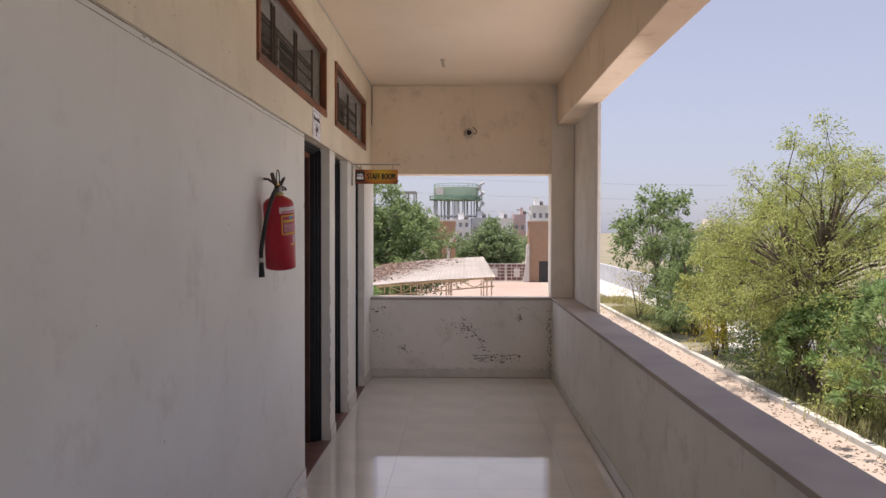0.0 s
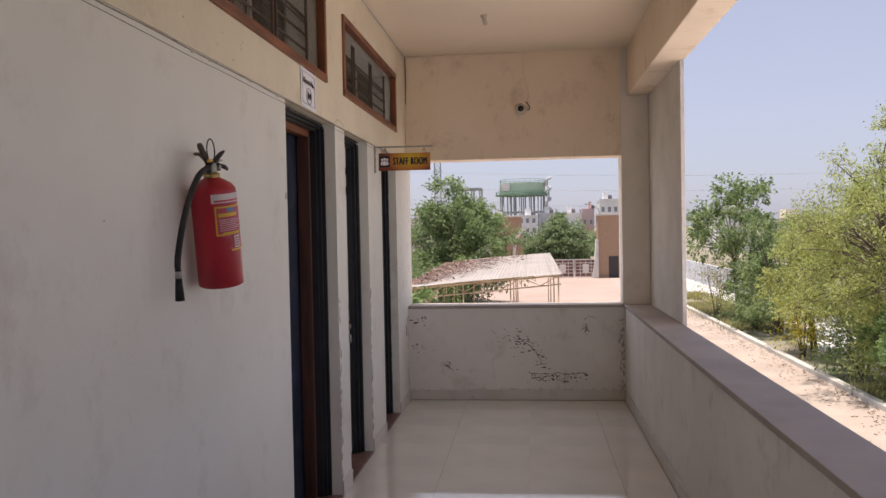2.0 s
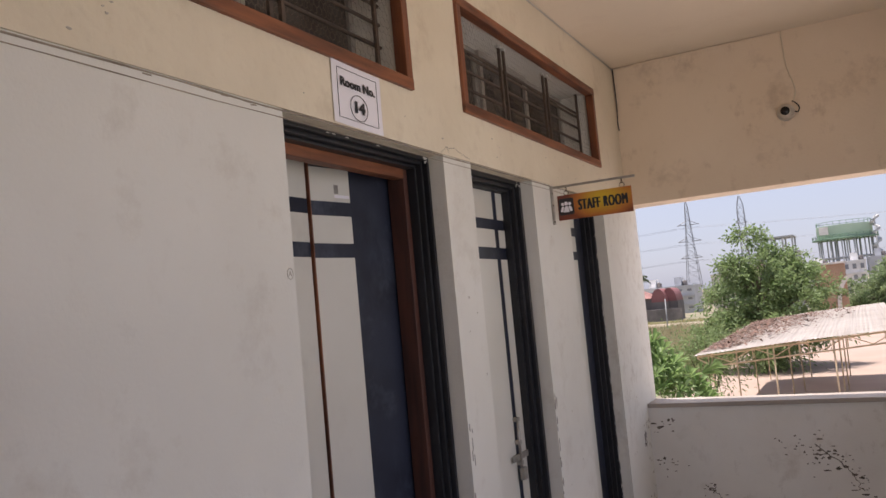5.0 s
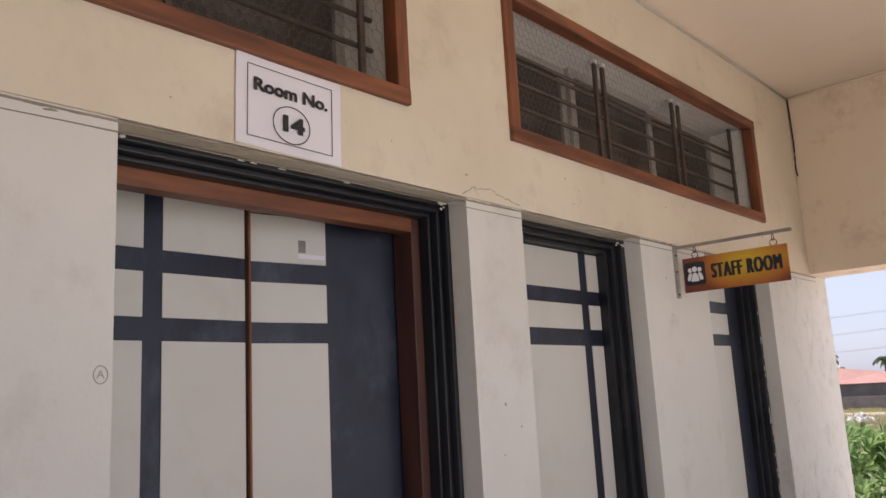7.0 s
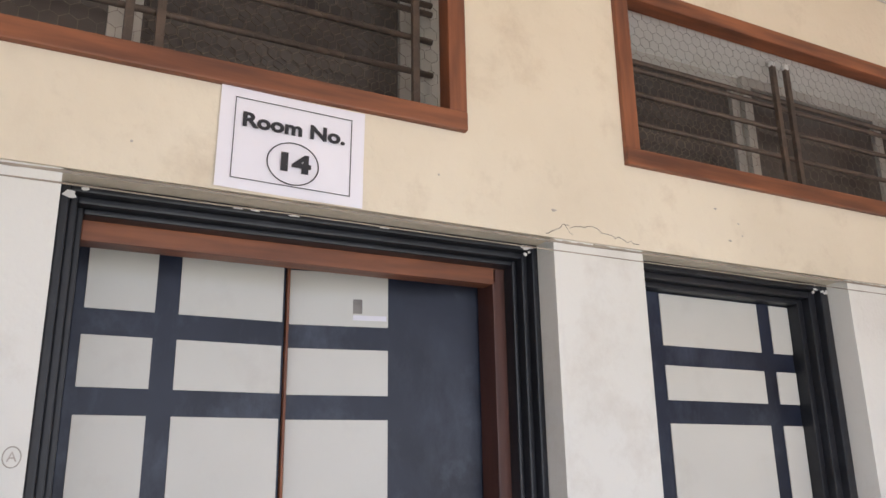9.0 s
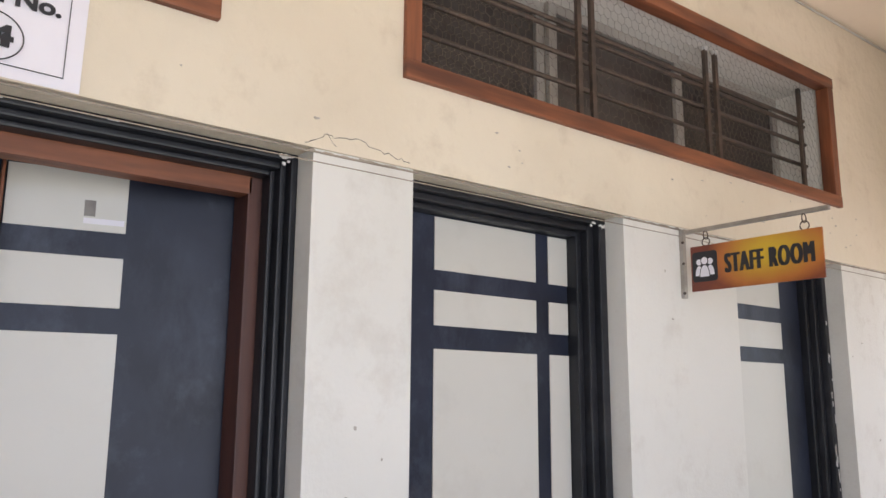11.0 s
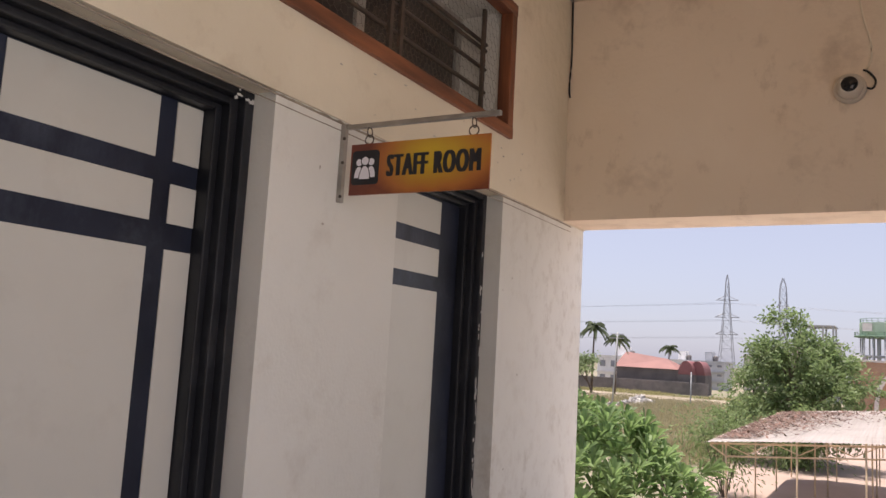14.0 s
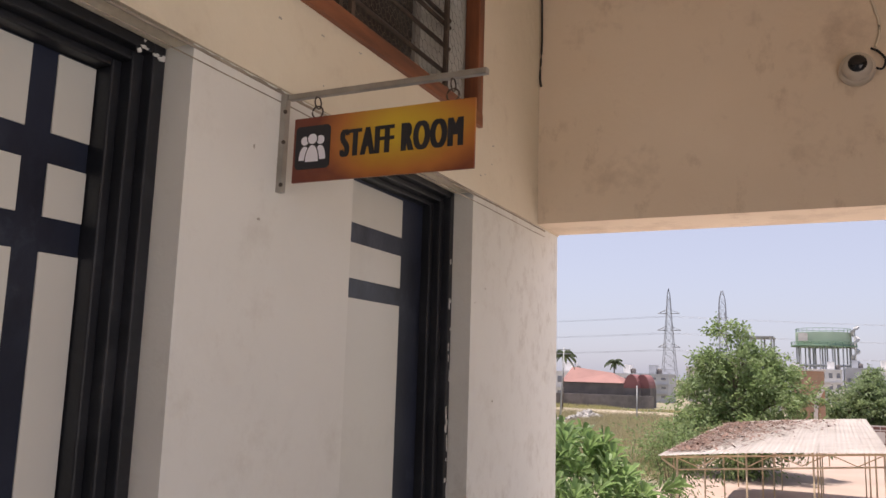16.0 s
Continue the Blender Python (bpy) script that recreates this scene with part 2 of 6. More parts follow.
# ---- building helpers ----
def add_box(bm, x0, x1, y0, y1, z0, z1, bevel=0.0):
    vs = [bm.verts.new(c) for c in ((x0, y0, z0), (x1, y0, z0), (x1, y1, z0), (x0, y1, z0), (x0, y0, z1), (x1, y0, z1), (x1, y1, z1), (x0, y1, z1))]
    fs = [bm.faces.new([vs[i] for i in f]) for f in ((0, 3, 2, 1), (4, 5, 6, 7), (0, 1, 5, 4), (1, 2, 6, 5), (2, 3, 7, 6), (3, 0, 4, 7))]
    if bevel:
        es = list({e for f in fs for e in f.edges})
        bmesh.ops.bevel(bm, geom=es, offset=bevel, segments=2, affect="EDGES", profile=0.6)


def box(x0, x1, y0, y1, z0, z1, bevel=0.0):
    bm = bmesh.new()
    add_box(bm, x0, x1, y0, y1, z0, z1, bevel)
    return bm


def add_tube(bm, pts, radii, sides=8, caps=True):
    """A tube along a list of points with a radius at each."""
    pts = [Vector(p) for p in pts]
    if not hasattr(radii, "__len__"):
        radii = [radii] * len(pts)
    rings = []
    ref = Vector((0, 0, 1))
    for i, p in enumerate(pts):
        d = (pts[min(i + 1, len(pts) - 1)] - pts[max(i - 1, 0)]).normalized()
        u = d.cross(ref)
        if u.length < 0.05:
            u = d.cross(Vector((1, 0, 0)))
        u.normalize()
        v = d.cross(u)
        rings.append([bm.verts.new(p + radii[i] * (u * math.cos(a) + v * math.sin(a))) for a in (2 * math.pi * k / sides for k in range(sides))])
    for a, b in zip(rings, rings[1:]):
        for k in range(sides):
            bm.faces.new((a[k], a[(k + 1) % sides], b[(k + 1) % sides], b[k])).smooth = sides > 5
    if caps and sides > 2:
        bm.faces.new(rings[0])
        bm.faces.new(rings[-1][::-1])


def tube(pts, radii, sides=8):
    bm = bmesh.new()
    add_tube(bm, pts, radii, sides)
    return bm


def spin(profile, sides=32, centre=(0, 0, 0)):
    """A body of revolution round z from (radius, height) pairs."""
    bm = bmesh.new()
    rings = []
    for r, z in profile:
        rings.append([bm.verts.new((centre[0] + r * math.cos(2 * math.pi * k / sides), centre[1] + r * math.sin(2 * math.pi * k / sides), centre[2] + z)) for k in range(sides)])
    for a, b in zip(rings, rings[1:]):
        for k in range(sides):
            bm.faces.new((a[k], a[(k + 1) % sides], b[(k + 1) % sides], b[k])).smooth = True
    bm.faces.new(rings[0][::-1])
    bm.faces.new(rings[-1])
    return bm


def mesh_of(name, bm, material):
    bmesh.ops.recalc_face_normals(bm, faces=bm.faces[:])
    me = bpy.data.meshes.new(name)
    bm.to_mesh(me)
    bm.free()
    for m in material if isinstance(material, (list, tuple)) else [material]:
        me.materials.append(m)
    return me


def part(name, bm, material, parent, label=""):
    ob = new(name, mesh_of(name, bm, material))
    ob.parent = parent
    return tagged(ob, label)


def structure(name, bm, material, label="", category=""):
    return tagged(new(name, mesh_of(name, bm, material)), label, category, kind="structure")


def thing(name, at, label, category, group="", kind=""):
    ob = new(name)
    ob.empty_display_size = 0.1
    ob.matrix_world = at if isinstance(at, Matrix) else pose(*at)
    return tagged(ob, label, category, group, kind)


def text_part(name, words, size, material, parent, m, thick=0.0006, align="CENTER", stretch=1.0, fat=0.0, spacing=1.0):
    cu = bpy.data.curves.new(name, "FONT")
    cu.body, cu.size, cu.align_x, cu.align_y, cu.extrude, cu.offset = words, size, align, "CENTER", thick, fat
    cu.space_character = spacing
    ob = new(name, cu)
    me = bpy.data.meshes.new_from_object(ob.evaluated_get(bpy.context.evaluated_depsgraph_get()))
    bpy.data.objects.remove(ob)
    me.materials.append(material)
    ob = new(name, me)
    ob.parent = parent
    ob.matrix_local = m @ Matrix.Diagonal((stretch, 1, 1, 1))
    return ob


# ---- the corridor ----
LINTEL, CEIL, END, OUT = 2.34, 3.365, 3.91, 4.18
PAR, PARO, PARH = 2.095, 2.335, 0.925
GROUND = -3.7
BACK = -7.5
DOORS = ((0.0, 1.023), (1.284, 2.026), (2.58, 3.296))
WINDOWS = ((-1.27, 0.796), (1.246, 3.311))
WZ0, WZ1 = 2.555, 3.083
THICK = 0.34

bm = bmesh.new()
edges = [BACK] + [v for d in DOORS for v in d] + [OUT]
for a, b in zip(edges[::2], edges[1::2]):
    add_box(bm, -THICK, 0, a, b, 0, LINTEL)
wall_west = structure("wall_west", bm, M["plaster_low"], "off-white plastered corridor wall with door openings", "wall")
bm = bmesh.new()
add_box(bm, -THICK, 0.006, BACK, OUT, LINTEL, WZ0)
add_box(bm, -THICK, 0.006, BACK, OUT, WZ1, CEIL)
edges = [BACK] + [v for d in WINDOWS for v in d] + [OUT]
for a, b in zip(edges[::2], edges[1::2]):
    add_box(bm, -THICK, 0.006, a, b, WZ0, WZ1)
wall_west_upper = structure("wall_west_upper", bm, M["plaster_up"], "cream rough plaster band above the door lintels", "wall")

# ceiling, roof, end wall and beams
structure("ceiling", box(-4.2, PARO, BACK - 0.2, OUT, CEIL, CEIL + 0.15), M["ceiling"], "warm cream painted corridor ceiling", "ceiling")
structure("wall_north_beam", box(0.006, 2.075, END, OUT, LINTEL + 0.005, CEIL), M["plaster_beam"], "stained cream plaster drop beam over the end opening", "beam")
wall_north = structure("wall_north", box(0.0, PAR, END, OUT - 0.03, 0, PARH - 0.03), M["plaster_parapet"], "off-white end parapet with peeling paint", "parapet")
structure("coping_north", box(0.0, PAR - 0.012, END - 0.012, OUT, PARH - 0.03, PARH, 0.004), M["coping"], "grey stone coping on the end parapet", "coping")
structure("wall_east", box(PAR, PARO - 0.02, BACK, OUT - 0.03, 0, PARH - 0.03), M["plaster_parapet"], "off-white side parapet of the corridor", "parapet")
structure("coping_east", box(PAR - 0.012, PARO, BACK, OUT, PARH - 0.03, PARH, 0.004), M["coping"], "grey-mauve stone coping on the side parapet", "coping")
structure("beam_east", box(2.139, 2.368, BACK, END - 0.02, 2.907, CEIL, 0.008), M["plaster_beam"], "cream plaster edge beam along the open side", "beam")
structure("pillar", box(2.075, 2.333, END - 0.02, OUT + 0.002, PARH, CEIL, 0.006), M["pillar"], "off-white plastered corner pillar", "pillar")
structure("fin", box(2.335, 2.366, 2.30, OUT + 0.05, GROUND, 2.905, 0.004), M["fin"], "grey rough-cast outer fin beside the pillar", "pillar")
# Unseen walls behind the camera, added to cut light from the open side.
structure("wall_south_unseen", box(-0.25, PARO, BACK - 0.2, BACK, 0, CEIL), M["plaster_low"], "unseen plain off-white wall added to close the corridor", "wall")
structure("wall_east_unseen", box(PAR + 0.02, PARO - 0.02, BACK, -6.2, PARH, 2.907), M["plaster_low"], "unseen plain off-white wall added to block side light", "wall")
# rooms and the lower storey, plain, closing the building
bm = bmesh.new()
add_box(bm, -4.2, -4.0, BACK, OUT, 0, CEIL)
add_box(bm, -4.0, -THICK, OUT - 0.2, OUT, 0, CEIL)
add_box(bm, -4.0, -THICK, BACK, BACK + 0.2, 0, CEIL)
structure("room_walls", bm, M["room"], "plain dim room walls behind the doors", "wall")
structure("lower_storey", box(-4.2, PARO - 0.02, BACK - 0.2, OUT - 0.03, GROUND, -0.08), M["plaster_parapet"], "plain plastered lower storey", "wall")

# ---- doors ----
def door(y0, y1, depth, name, label, inner):
    """A door in its recess: stepped black frame, red-brown inner frame if any, leaf with stripes and cream panels."""
    d = thing(name, (0, (y0 + y1) / 2, 0), label, "door", kind="structure")
    c = (y0 + y1) / 2
    w = (y1 - y0) / 2
    top = LINTEL
    f, tf = (0.044, 0.043) if inner else (0.078, 0.055)
    for step, (x, a, b) in enumerate(((-0.066, 0.0, 0.38), (-0.088, 0.38, 0.72), (-0.112, 0.72, 1.0))):
        bm = bmesh.new()
        add_box(bm, x - 0.08, x, -w + a * f, -w + b * f, 0, top - a * tf, 0.004)
        add_box(bm, x - 0.08, x, w - b * f, w - a * f, 0, top - a * tf, 0.004)
        add_box(bm, x - 0.08, x, -w + b * f, w - b * f, top - b * tf, top - a * tf, 0.004)
        part("door_frame", bm, M["black_paint"], d, "stepped black enamelled frame" if step == 0 else "")
    if inner:
        part("inner_frame", box(-0.225, -0.150, w - f - 0.032, w - f + 0.002, 0, top - tf, 0.003), M["red_wood_shaded"], d, "red-brown wooden inner frame, darkened for recess shade")
        part("inner_frame", box(-0.335, -0.300, -w + 0.02, -w + f + 0.004, 0, top - tf, 0.003), M["red_wood_shaded"], d)
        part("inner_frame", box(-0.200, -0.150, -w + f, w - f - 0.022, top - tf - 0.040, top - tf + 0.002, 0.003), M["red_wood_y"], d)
        return d, c, w, top - 0.045
    return d, c, w, top - tf


def leaf_with_panels(d, c, x, ya, yb, top, columns, rows, name="door_leaf"):
    """A dark leaf from ya to yb with cream panels in the given columns and rows."""
    leaf = part(name, box(x - 0.035, x, ya - c, yb - c, 0.012, top, 0.002), M["navy"], d, "navy laminate door leaf")
    for a, b in columns:
        for z0, z1 in rows:
            part("panel", box(x, x + 0.0035, a - c, b - c, z0, min(z1, top - 0.004), 0.001), M["laminate"], leaf, "cream laminate panel")
    return leaf


d1, c1, w1, t1 = door(*DOORS[0], 0.13, "door_1", "navy double door with cream panels and red-brown inner frame", True)
ROWS1 = ((0.03, 1.944), (1.998, 2.103), (2.157, 2.29))
ROWS3 = ((0.03, 1.955), (2.008, 2.105), (2.16, 2.275))
leaf_with_panels(d1, c1, -0.295, 0.05, 0.486, t1, ((0.07, 0.207), (0.255, 0.480)), ROWS1)
part("edge_strip", box(-0.335, -0.282, 0.4865 - c1, 0.4925 - c1, 0.012, t1 - 0.003, 0.002), M["red_wood_v"], d1, "thin red-brown meeting strip")
right_leaf = leaf_with_panels(d1, c1, -0.225, 0.490, 0.985, t1 - 0.006, ((0.493, 0.724),), ROWS1)
right_leaf.matrix_local = pose(-0.225, 0.985 - c1, 0) @ pose(0, 0, 0, 0, 0, -10.5) @ pose(0.225, c1 - 0.985, 0)
part("sticker", box(-0.2215, -0.2208, 0.640 - c1, 0.720 - c1, 2.172, 2.184), M["paper"], right_leaf, "torn paper sticker")
part("sticker", box(-0.2215, -0.2208, 0.640 - c1, 0.662 - c1, 2.188, 2.222), M["smudge"], right_leaf, "grey torn label")
d2, c2, w2, t2 = door(*DOORS[1], 0.13, "door_2", "closed navy door with cream panels and padlock", False)
leaf2 = leaf_with_panels(d2, c2, -0.150, 1.364, 1.947, t2, ((1.459, 1.818), (1.868, 1.945)), ((0.03, 1.941), (2.0, 2.090), (2.142, 2.283)))
d3, c3, w3, t3 = door(*DOORS[2], 0.13, "door_3", "closed navy door with cream panels in a worn black frame", False)
leaf3 = leaf_with_panels(d3, c3, -0.140, 2.66, 3.217, t3, ((2.68, 3.078),), ROWS3)
# bolt and padlock on the second door
part("bolt", tube([(-0.128, 1.826 - c2, 0.92), (-0.128, 1.826 - c2, 1.16)], 0.008), M["steel"], leaf2, "steel sliding bolt")
for z in (0.93, 1.03, 1.14):
    part("bolt_bracket", box(-0.1505, -0.120, 1.811 - c2, 1.841 - c2, z, z + 0.02, 0.003), M["steel"], leaf2)
part("hasp", box(-0.138, -0.128, 1.74 - c2, 1.93 - c2, 0.955, 0.985, 0.003), M["steel"], leaf2, "steel hasp")
lock = part("padlock", box(-0.130, -0.108, 1.80 - c2, 1.85 - c2, 0.86, 0.92, 0.006), M["steel"], leaf2, "small dull steel padlock")
for i, (a, b) in enumerate(DOORS):
    structure("threshold", box(-THICK, 0.004, a, b, 0, 0.012 if i else 0.012, 0.003), M["threshold"], "dark red granite door sill", "threshold")


# ---- transom windows ----
def window(name, y0, y1, label):
    w = thing(name, (0, (y0 + y1) / 2, WZ0), label, "window", kind="structure")
    h, half = WZ1 - WZ0, (y1 - y0) / 2
    f = 0.045
    x0, x1 = -0.03, 0.022
    part("frame_bottom", box(x0, x1, -half, half, 0, f, 0.004), M["red_wood_y"], w, "red-brown wooden rail")
    part("frame_top", box(x0, x1, -half, half, h - f, h, 0.004), M["red_wood_y"], w)
    part("frame_side", box(x0, x1 - 0.002, -half, -half + f, f, h - f, 0.004), M["red_wood_v"], w)
    part("frame_side", box(x0, x1 - 0.002, half - f, half, f, h - f, 0.004), M["red_wood_v"], w)
    # painted reveal behind the wooden rim
    bm = bmesh.new()
    add_box(bm, -THICK, x0, -half, half, 0, 0.03)
    add_box(bm, -THICK, x0, -half, half, h - 0.03, h)
    add_box(bm, -THICK, x0, -half, -half + 0.03, 0.03, h - 0.03)
    add_box(bm, -THICK, x0, half - 0.03, half, 0.03, h - 0.03)
    part("reveal", bm, M["plaster_low"], w, "off-white plastered reveal")
    # sliding sashes at the back
    xs = -0.205
    a, b = -half + 0.03, half - 0.03
    cuts = (a, a + 0.325 * (b - a), a + 0.66 * (b - a), b)
    for k in range(3):
        ya, yb = cuts[k], cuts[k + 1]
        xo = xs + (0.02 if k == 1 else 0.0)
        bm = bmesh.new()
        add_box(bm, xo - 0.02, xo, ya, ya + 0.035, 0.03, h - 0.03, 0.002)
        add_box(bm, xo - 0.02, xo, yb - 0.035, yb, 0.03, h - 0.03, 0.002)
        add_box(bm, xo - 0.02, xo, ya + 0.035, yb - 0.035, 0.03, 0.065, 0.002)
        add_box(bm, xo - 0.02, xo, ya + 0.035, yb - 0.035, h - 0.065, h - 0.03, 0.002)
        sash = part("sash", bm, M["alu"], w, "dull aluminium sash")
        part("pane", box(xo - 0.019, xo - 0.015, ya + 0.030, yb - 0.030, 0.060, h - 0.060), M["dark_glass"], sash, "dark tinted pane")
        if k != 1:
            # hexagonal chicken wire
            bm = bmesh.new()
            s = 0.017
            rows, cols = int((h - 0.13) / (1.5 * s)) + 1, int((yb - ya - 0.07) / (1.732 * s)) + 1
            for r in range(rows):
                for q in range(cols):
                    cy = ya + 0.035 + (q + 0.5 * (r % 2)) * 1.732 * s
                    cz = 0.07 + r * 1.5 * s
                    p = [(cy, cz + s), (cy + 0.866 * s, cz + s / 2), (cy + 0.866 * s, cz - s / 2), (cy, cz - s)]
                    for (ay, az), (by, bz) in zip(p, p[1:]):
                        if max(ay, by) < yb - 0.03 and max(az, bz) < h - 0.06:
                            add_tube(bm, [(xo - 0.01, ay, az), (xo - 0.01, by, bz)], 0.0009, 3, False)
            part("wire_mesh", bm, M["mesh_wire"], sash, "rusty hexagonal wire mesh")
    # wire netting stapled behind the wooden rim, slack here and there
    bm = bmesh.new()
    s = 0.019
    for r in range(int((h - 0.06) / (1.5 * s)) + 1):
        for q in range(int((2 * half - 0.06) / (1.732 * s)) + 1):
            cy = -half + 0.03 + (q + 0.5 * (r % 2)) * 1.732 * s
            cz = 0.03 + r * 1.5 * s
            p = [(cy, cz + s), (cy + 0.866 * s, cz + s / 2), (cy + 0.866 * s, cz - s / 2), (cy, cz - s)]
            p = [(ay, az, -0.036 - 0.012 * abs(noise.noise(Vector((ay * 3, az * 5, y0))))) for ay, az in p]
            for (ay, az, ax), (by, bz, bx) in zip(p, p[1:]):
                if max(ay, by) < half - 0.03 and max(az, bz) < h - 0.03 and min(az, bz) > 0.03:
                    add_tube(bm, [(ax, ay, az), (bx, by, bz)], 0.0005, 3, False)
    part("front_netting", bm, M["netting"], w, "thin galvanised wire netting")
    # iron grille near the front
    xg = -0.095
    for z in (0.095, 0.185, 0.275, 0.35, 0.375):
        part("grille_bar", tube([(xg, -half + 0.03, z), (xg, half - 0.03, z)], 0.0075, 6), M["iron"], w, "brown iron bar")
    for t in (0.02, 0.335, 0.365, 0.66, 0.69, 0.975):
        yy = -half + 0.03 + t * (2 * half - 0.06)
        part("grille_upright", box(xg + 0.006, xg + 0.02, yy - 0.009, yy + 0.009, 0.03, h - 0.03, 0.002), M["iron"], w, "brown iron flat upright")
        if 0.1 < t < 0.9:
            part("mortar_dab", spin([(0.010, 0), (0.015, -0.004), (0.012, -0.015), (0.006, -0.022)], 9, (xg + 0.012, yy, h - 0.028)), M["reveal"], w, "rough mortar dab")
    return w


window("window_1", *WINDOWS[0], "long transom window with wooden frame, iron grille and mesh")
window("window_2", *WINDOWS[1], "long transom window with wooden frame, iron grille and mesh")

# ---- skirting and coving strips ----
bm = bmesh.new()
edges = [BACK] + [v for d in DOORS for v in d] + [END]
for a, b in zip(edges[::2], edges[1::2]):
    add_box(bm, 0, 0.010, a, b, 0, 0.10, 0.003)
structure("baseboard_west", bm, M["skirting"], "beige tile skirting", "skirting")
structure("baseboard_north", box(0.010, PAR - 0.012, END - 0.012, END, 0, 0.10, 0.003), M["skirting"], "beige tile skirting", "skirting")
structure("floor_joint", box(0.012, PAR - 0.014, END - 0.021, END - 0.0125, 0.0005, 0.003), M["peel"], "dirty dark joint line along the floor edge", "joint")
structure("floor_joint", box(PAR - 0.0185, PAR - 0.0125, BACK, END - 0.022, 0.0005, 0.0025), M["groove"], "dirty brown joint line along the floor edge", "joint")
structure("baseboard_east", box(PAR - 0.012, PAR, BACK, END, 0, 0.10, 0.003), M["skirting"], "beige tile skirting", "skirting")


# ---- fire extinguisher ----
def fire_extinguisher():
    e = thing("fire_extinguisher", pose(0.098, -1.133, 1.490, 9.5, 0, 0), "red fire extinguisher with black hose on a wall hook", "fire extinguisher")
    R = 0.079
    body = part("cylinder", spin([(R - 0.010, 0), (R - 0.002, 0.004), (R, 0.012), (R, 0.344), (R * 0.97, 0.358), (R * 0.84, 0.374), (R * 0.55, 0.389), (0.03, 0.396), (0.026, 0.400)], 40), M["ext_red"], e, "glossy red cylinder")
    part("collar", spin([(0.026, 0.396), (0.028, 0.402), (0.028, 0.412), (0.022, 0.416)], 20), M["brass"], e, "pale brass collar")
    part("valve", spin([(0.018, 0.412), (0.02, 0.422), (0.022, 0.440), (0.015, 0.452), (0.006, 0.456)], 16), M["steel"], e, "dull steel valve")
    part("valve_block", box(-0.012, 0.012, -0.030, 0.034, 0.424, 0.444, 0.004), M["iron"], e, "dark valve block")
    part("gauge", tube([(0.018, 0.012, 0.432), (0.030, 0.014, 0.432)], 0.011, 16), M["steel"], e, "small round pressure gauge")
    up = bmesh.new()
    add_tube(up, [(0.0, -0.022, 0.446), (0.01, 0.020, 0.458), (0.018, 0.058, 0.480), (0.020, 0.080, 0.486)], [0.010, 0.010, 0.008, 0.005], 8)
    part("lever", up, M["rubber"], e, "black operating lever")
    part("carry_handle", tube([(0.0, -0.012, 0.436), (0.01, 0.045, 0.438), (0.018, 0.078, 0.430), (0.02, 0.098, 0.418)], [0.010, 0.009, 0.008, 0.006], 8), M["rubber"], e, "black carry handle")
    part("safety_pin", tube([(0.01, 0.035, 0.450), (0.012, 0.060, 0.455), (0.012, 0.075, 0.453)], 0.004, 6), M["steel"], e)
    part("safety_tag", box(0.004, 0.012, -0.044, -0.004, 0.456, 0.466, 0.003), M["label_yellow"], e, "yellow safety tag")
    part("wire_loop", tube([(0.0, 0.012 + 0.034 * math.cos(a), 0.494 + 0.042 * math.sin(a)) for a in [math.pi * k / 12 for k in range(-4, 17)]], 0.0026, 6), M["rubber"], e, "black wire loop")
    # flat hanging strap, leaning back to the wall
    part("hook", tube([(-0.096, 0.105, 0.478), (-0.060, 0.055, 0.480), (-0.022, -0.004, 0.470), (-0.004, -0.006, 0.448)], 0.007, 6), M["iron"], e, "dark wall hook")
    part("strap", tube([(-0.004, -0.008, 0.446), (-0.012, -0.020, 0.480), (-0.018, -0.036, 0.516), (-0.018, -0.040, 0.522)], [0.009, 0.011, 0.011, 0.008], 6), M["iron"], e, "dark bent strap above the valve")
    hose = [(0.0, -0.02, 0.428), (0.0, -0.055, 0.432), (0.0, -0.120, 0.412), (-0.01, -0.180, 0.345), (-0.02, -0.224, 0.268), (-0.03, -0.250, 0.190), (-0.035, -0.260, 0.140), (-0.035, -0.262, 0.112)]
    part("hose", tube(smooth_line(hose), 0.0104, 12), M["rubber"], e, "black rubber hose")
    part("hose_band", tube([(-0.035, -0.262, 0.112), (-0.035, -0.264, 0.088)], 0.0112, 12), M["steel"], e, "pale metal hose band")
    part("nozzle", tube([(-0.035, -0.264, 0.088), (-0.035, -0.270, 0.012)], [0.0105, 0.0155], 14), M["rubber"], e, "black nozzle")

    def sheet(a0, a1, z0, z1, r, n=10, slant=0.0):
        """A piece of label on the cylinder; slant turns its lower edge in."""
        bm = bmesh.new()
        lo, hi = [], []
        for k in range(n + 1):
            a = radians(a0 - 9 + (a1 - a0) * k / n)
            c = radians(a0 - 9 + slant + (a1 - a0 - slant) * k / n)
            lo.append(bm.verts.new((r * math.cos(c), r * math.sin(c), z0)))
            hi.append(bm.verts.new((r * math.cos(a), r * math.sin(a), z1)))
        for k in range(n):
            bm.faces.new((lo[k], lo[k + 1], hi[k + 1], hi[k]))
        return bm

    part("label_band", sheet(-66, 24, 0.312, 0.344, R + 0.0012), M["label_white"], body, "pale worn label strip")
    part("band_writing", sheet(-60, 18, 0.316, 0.323, R + 0.0018), M["label_pink"], body, "faded line of red print")
    part("label", sheet(-58, 34, 0.200, 0.298, R + 0.0012), M["label_pink"], body, "pink-red instruction label")
    part("label_foot", sheet(-58, 34, 0.140, 0.200, R + 0.0012, 10, 34), M["label_pink"], body)
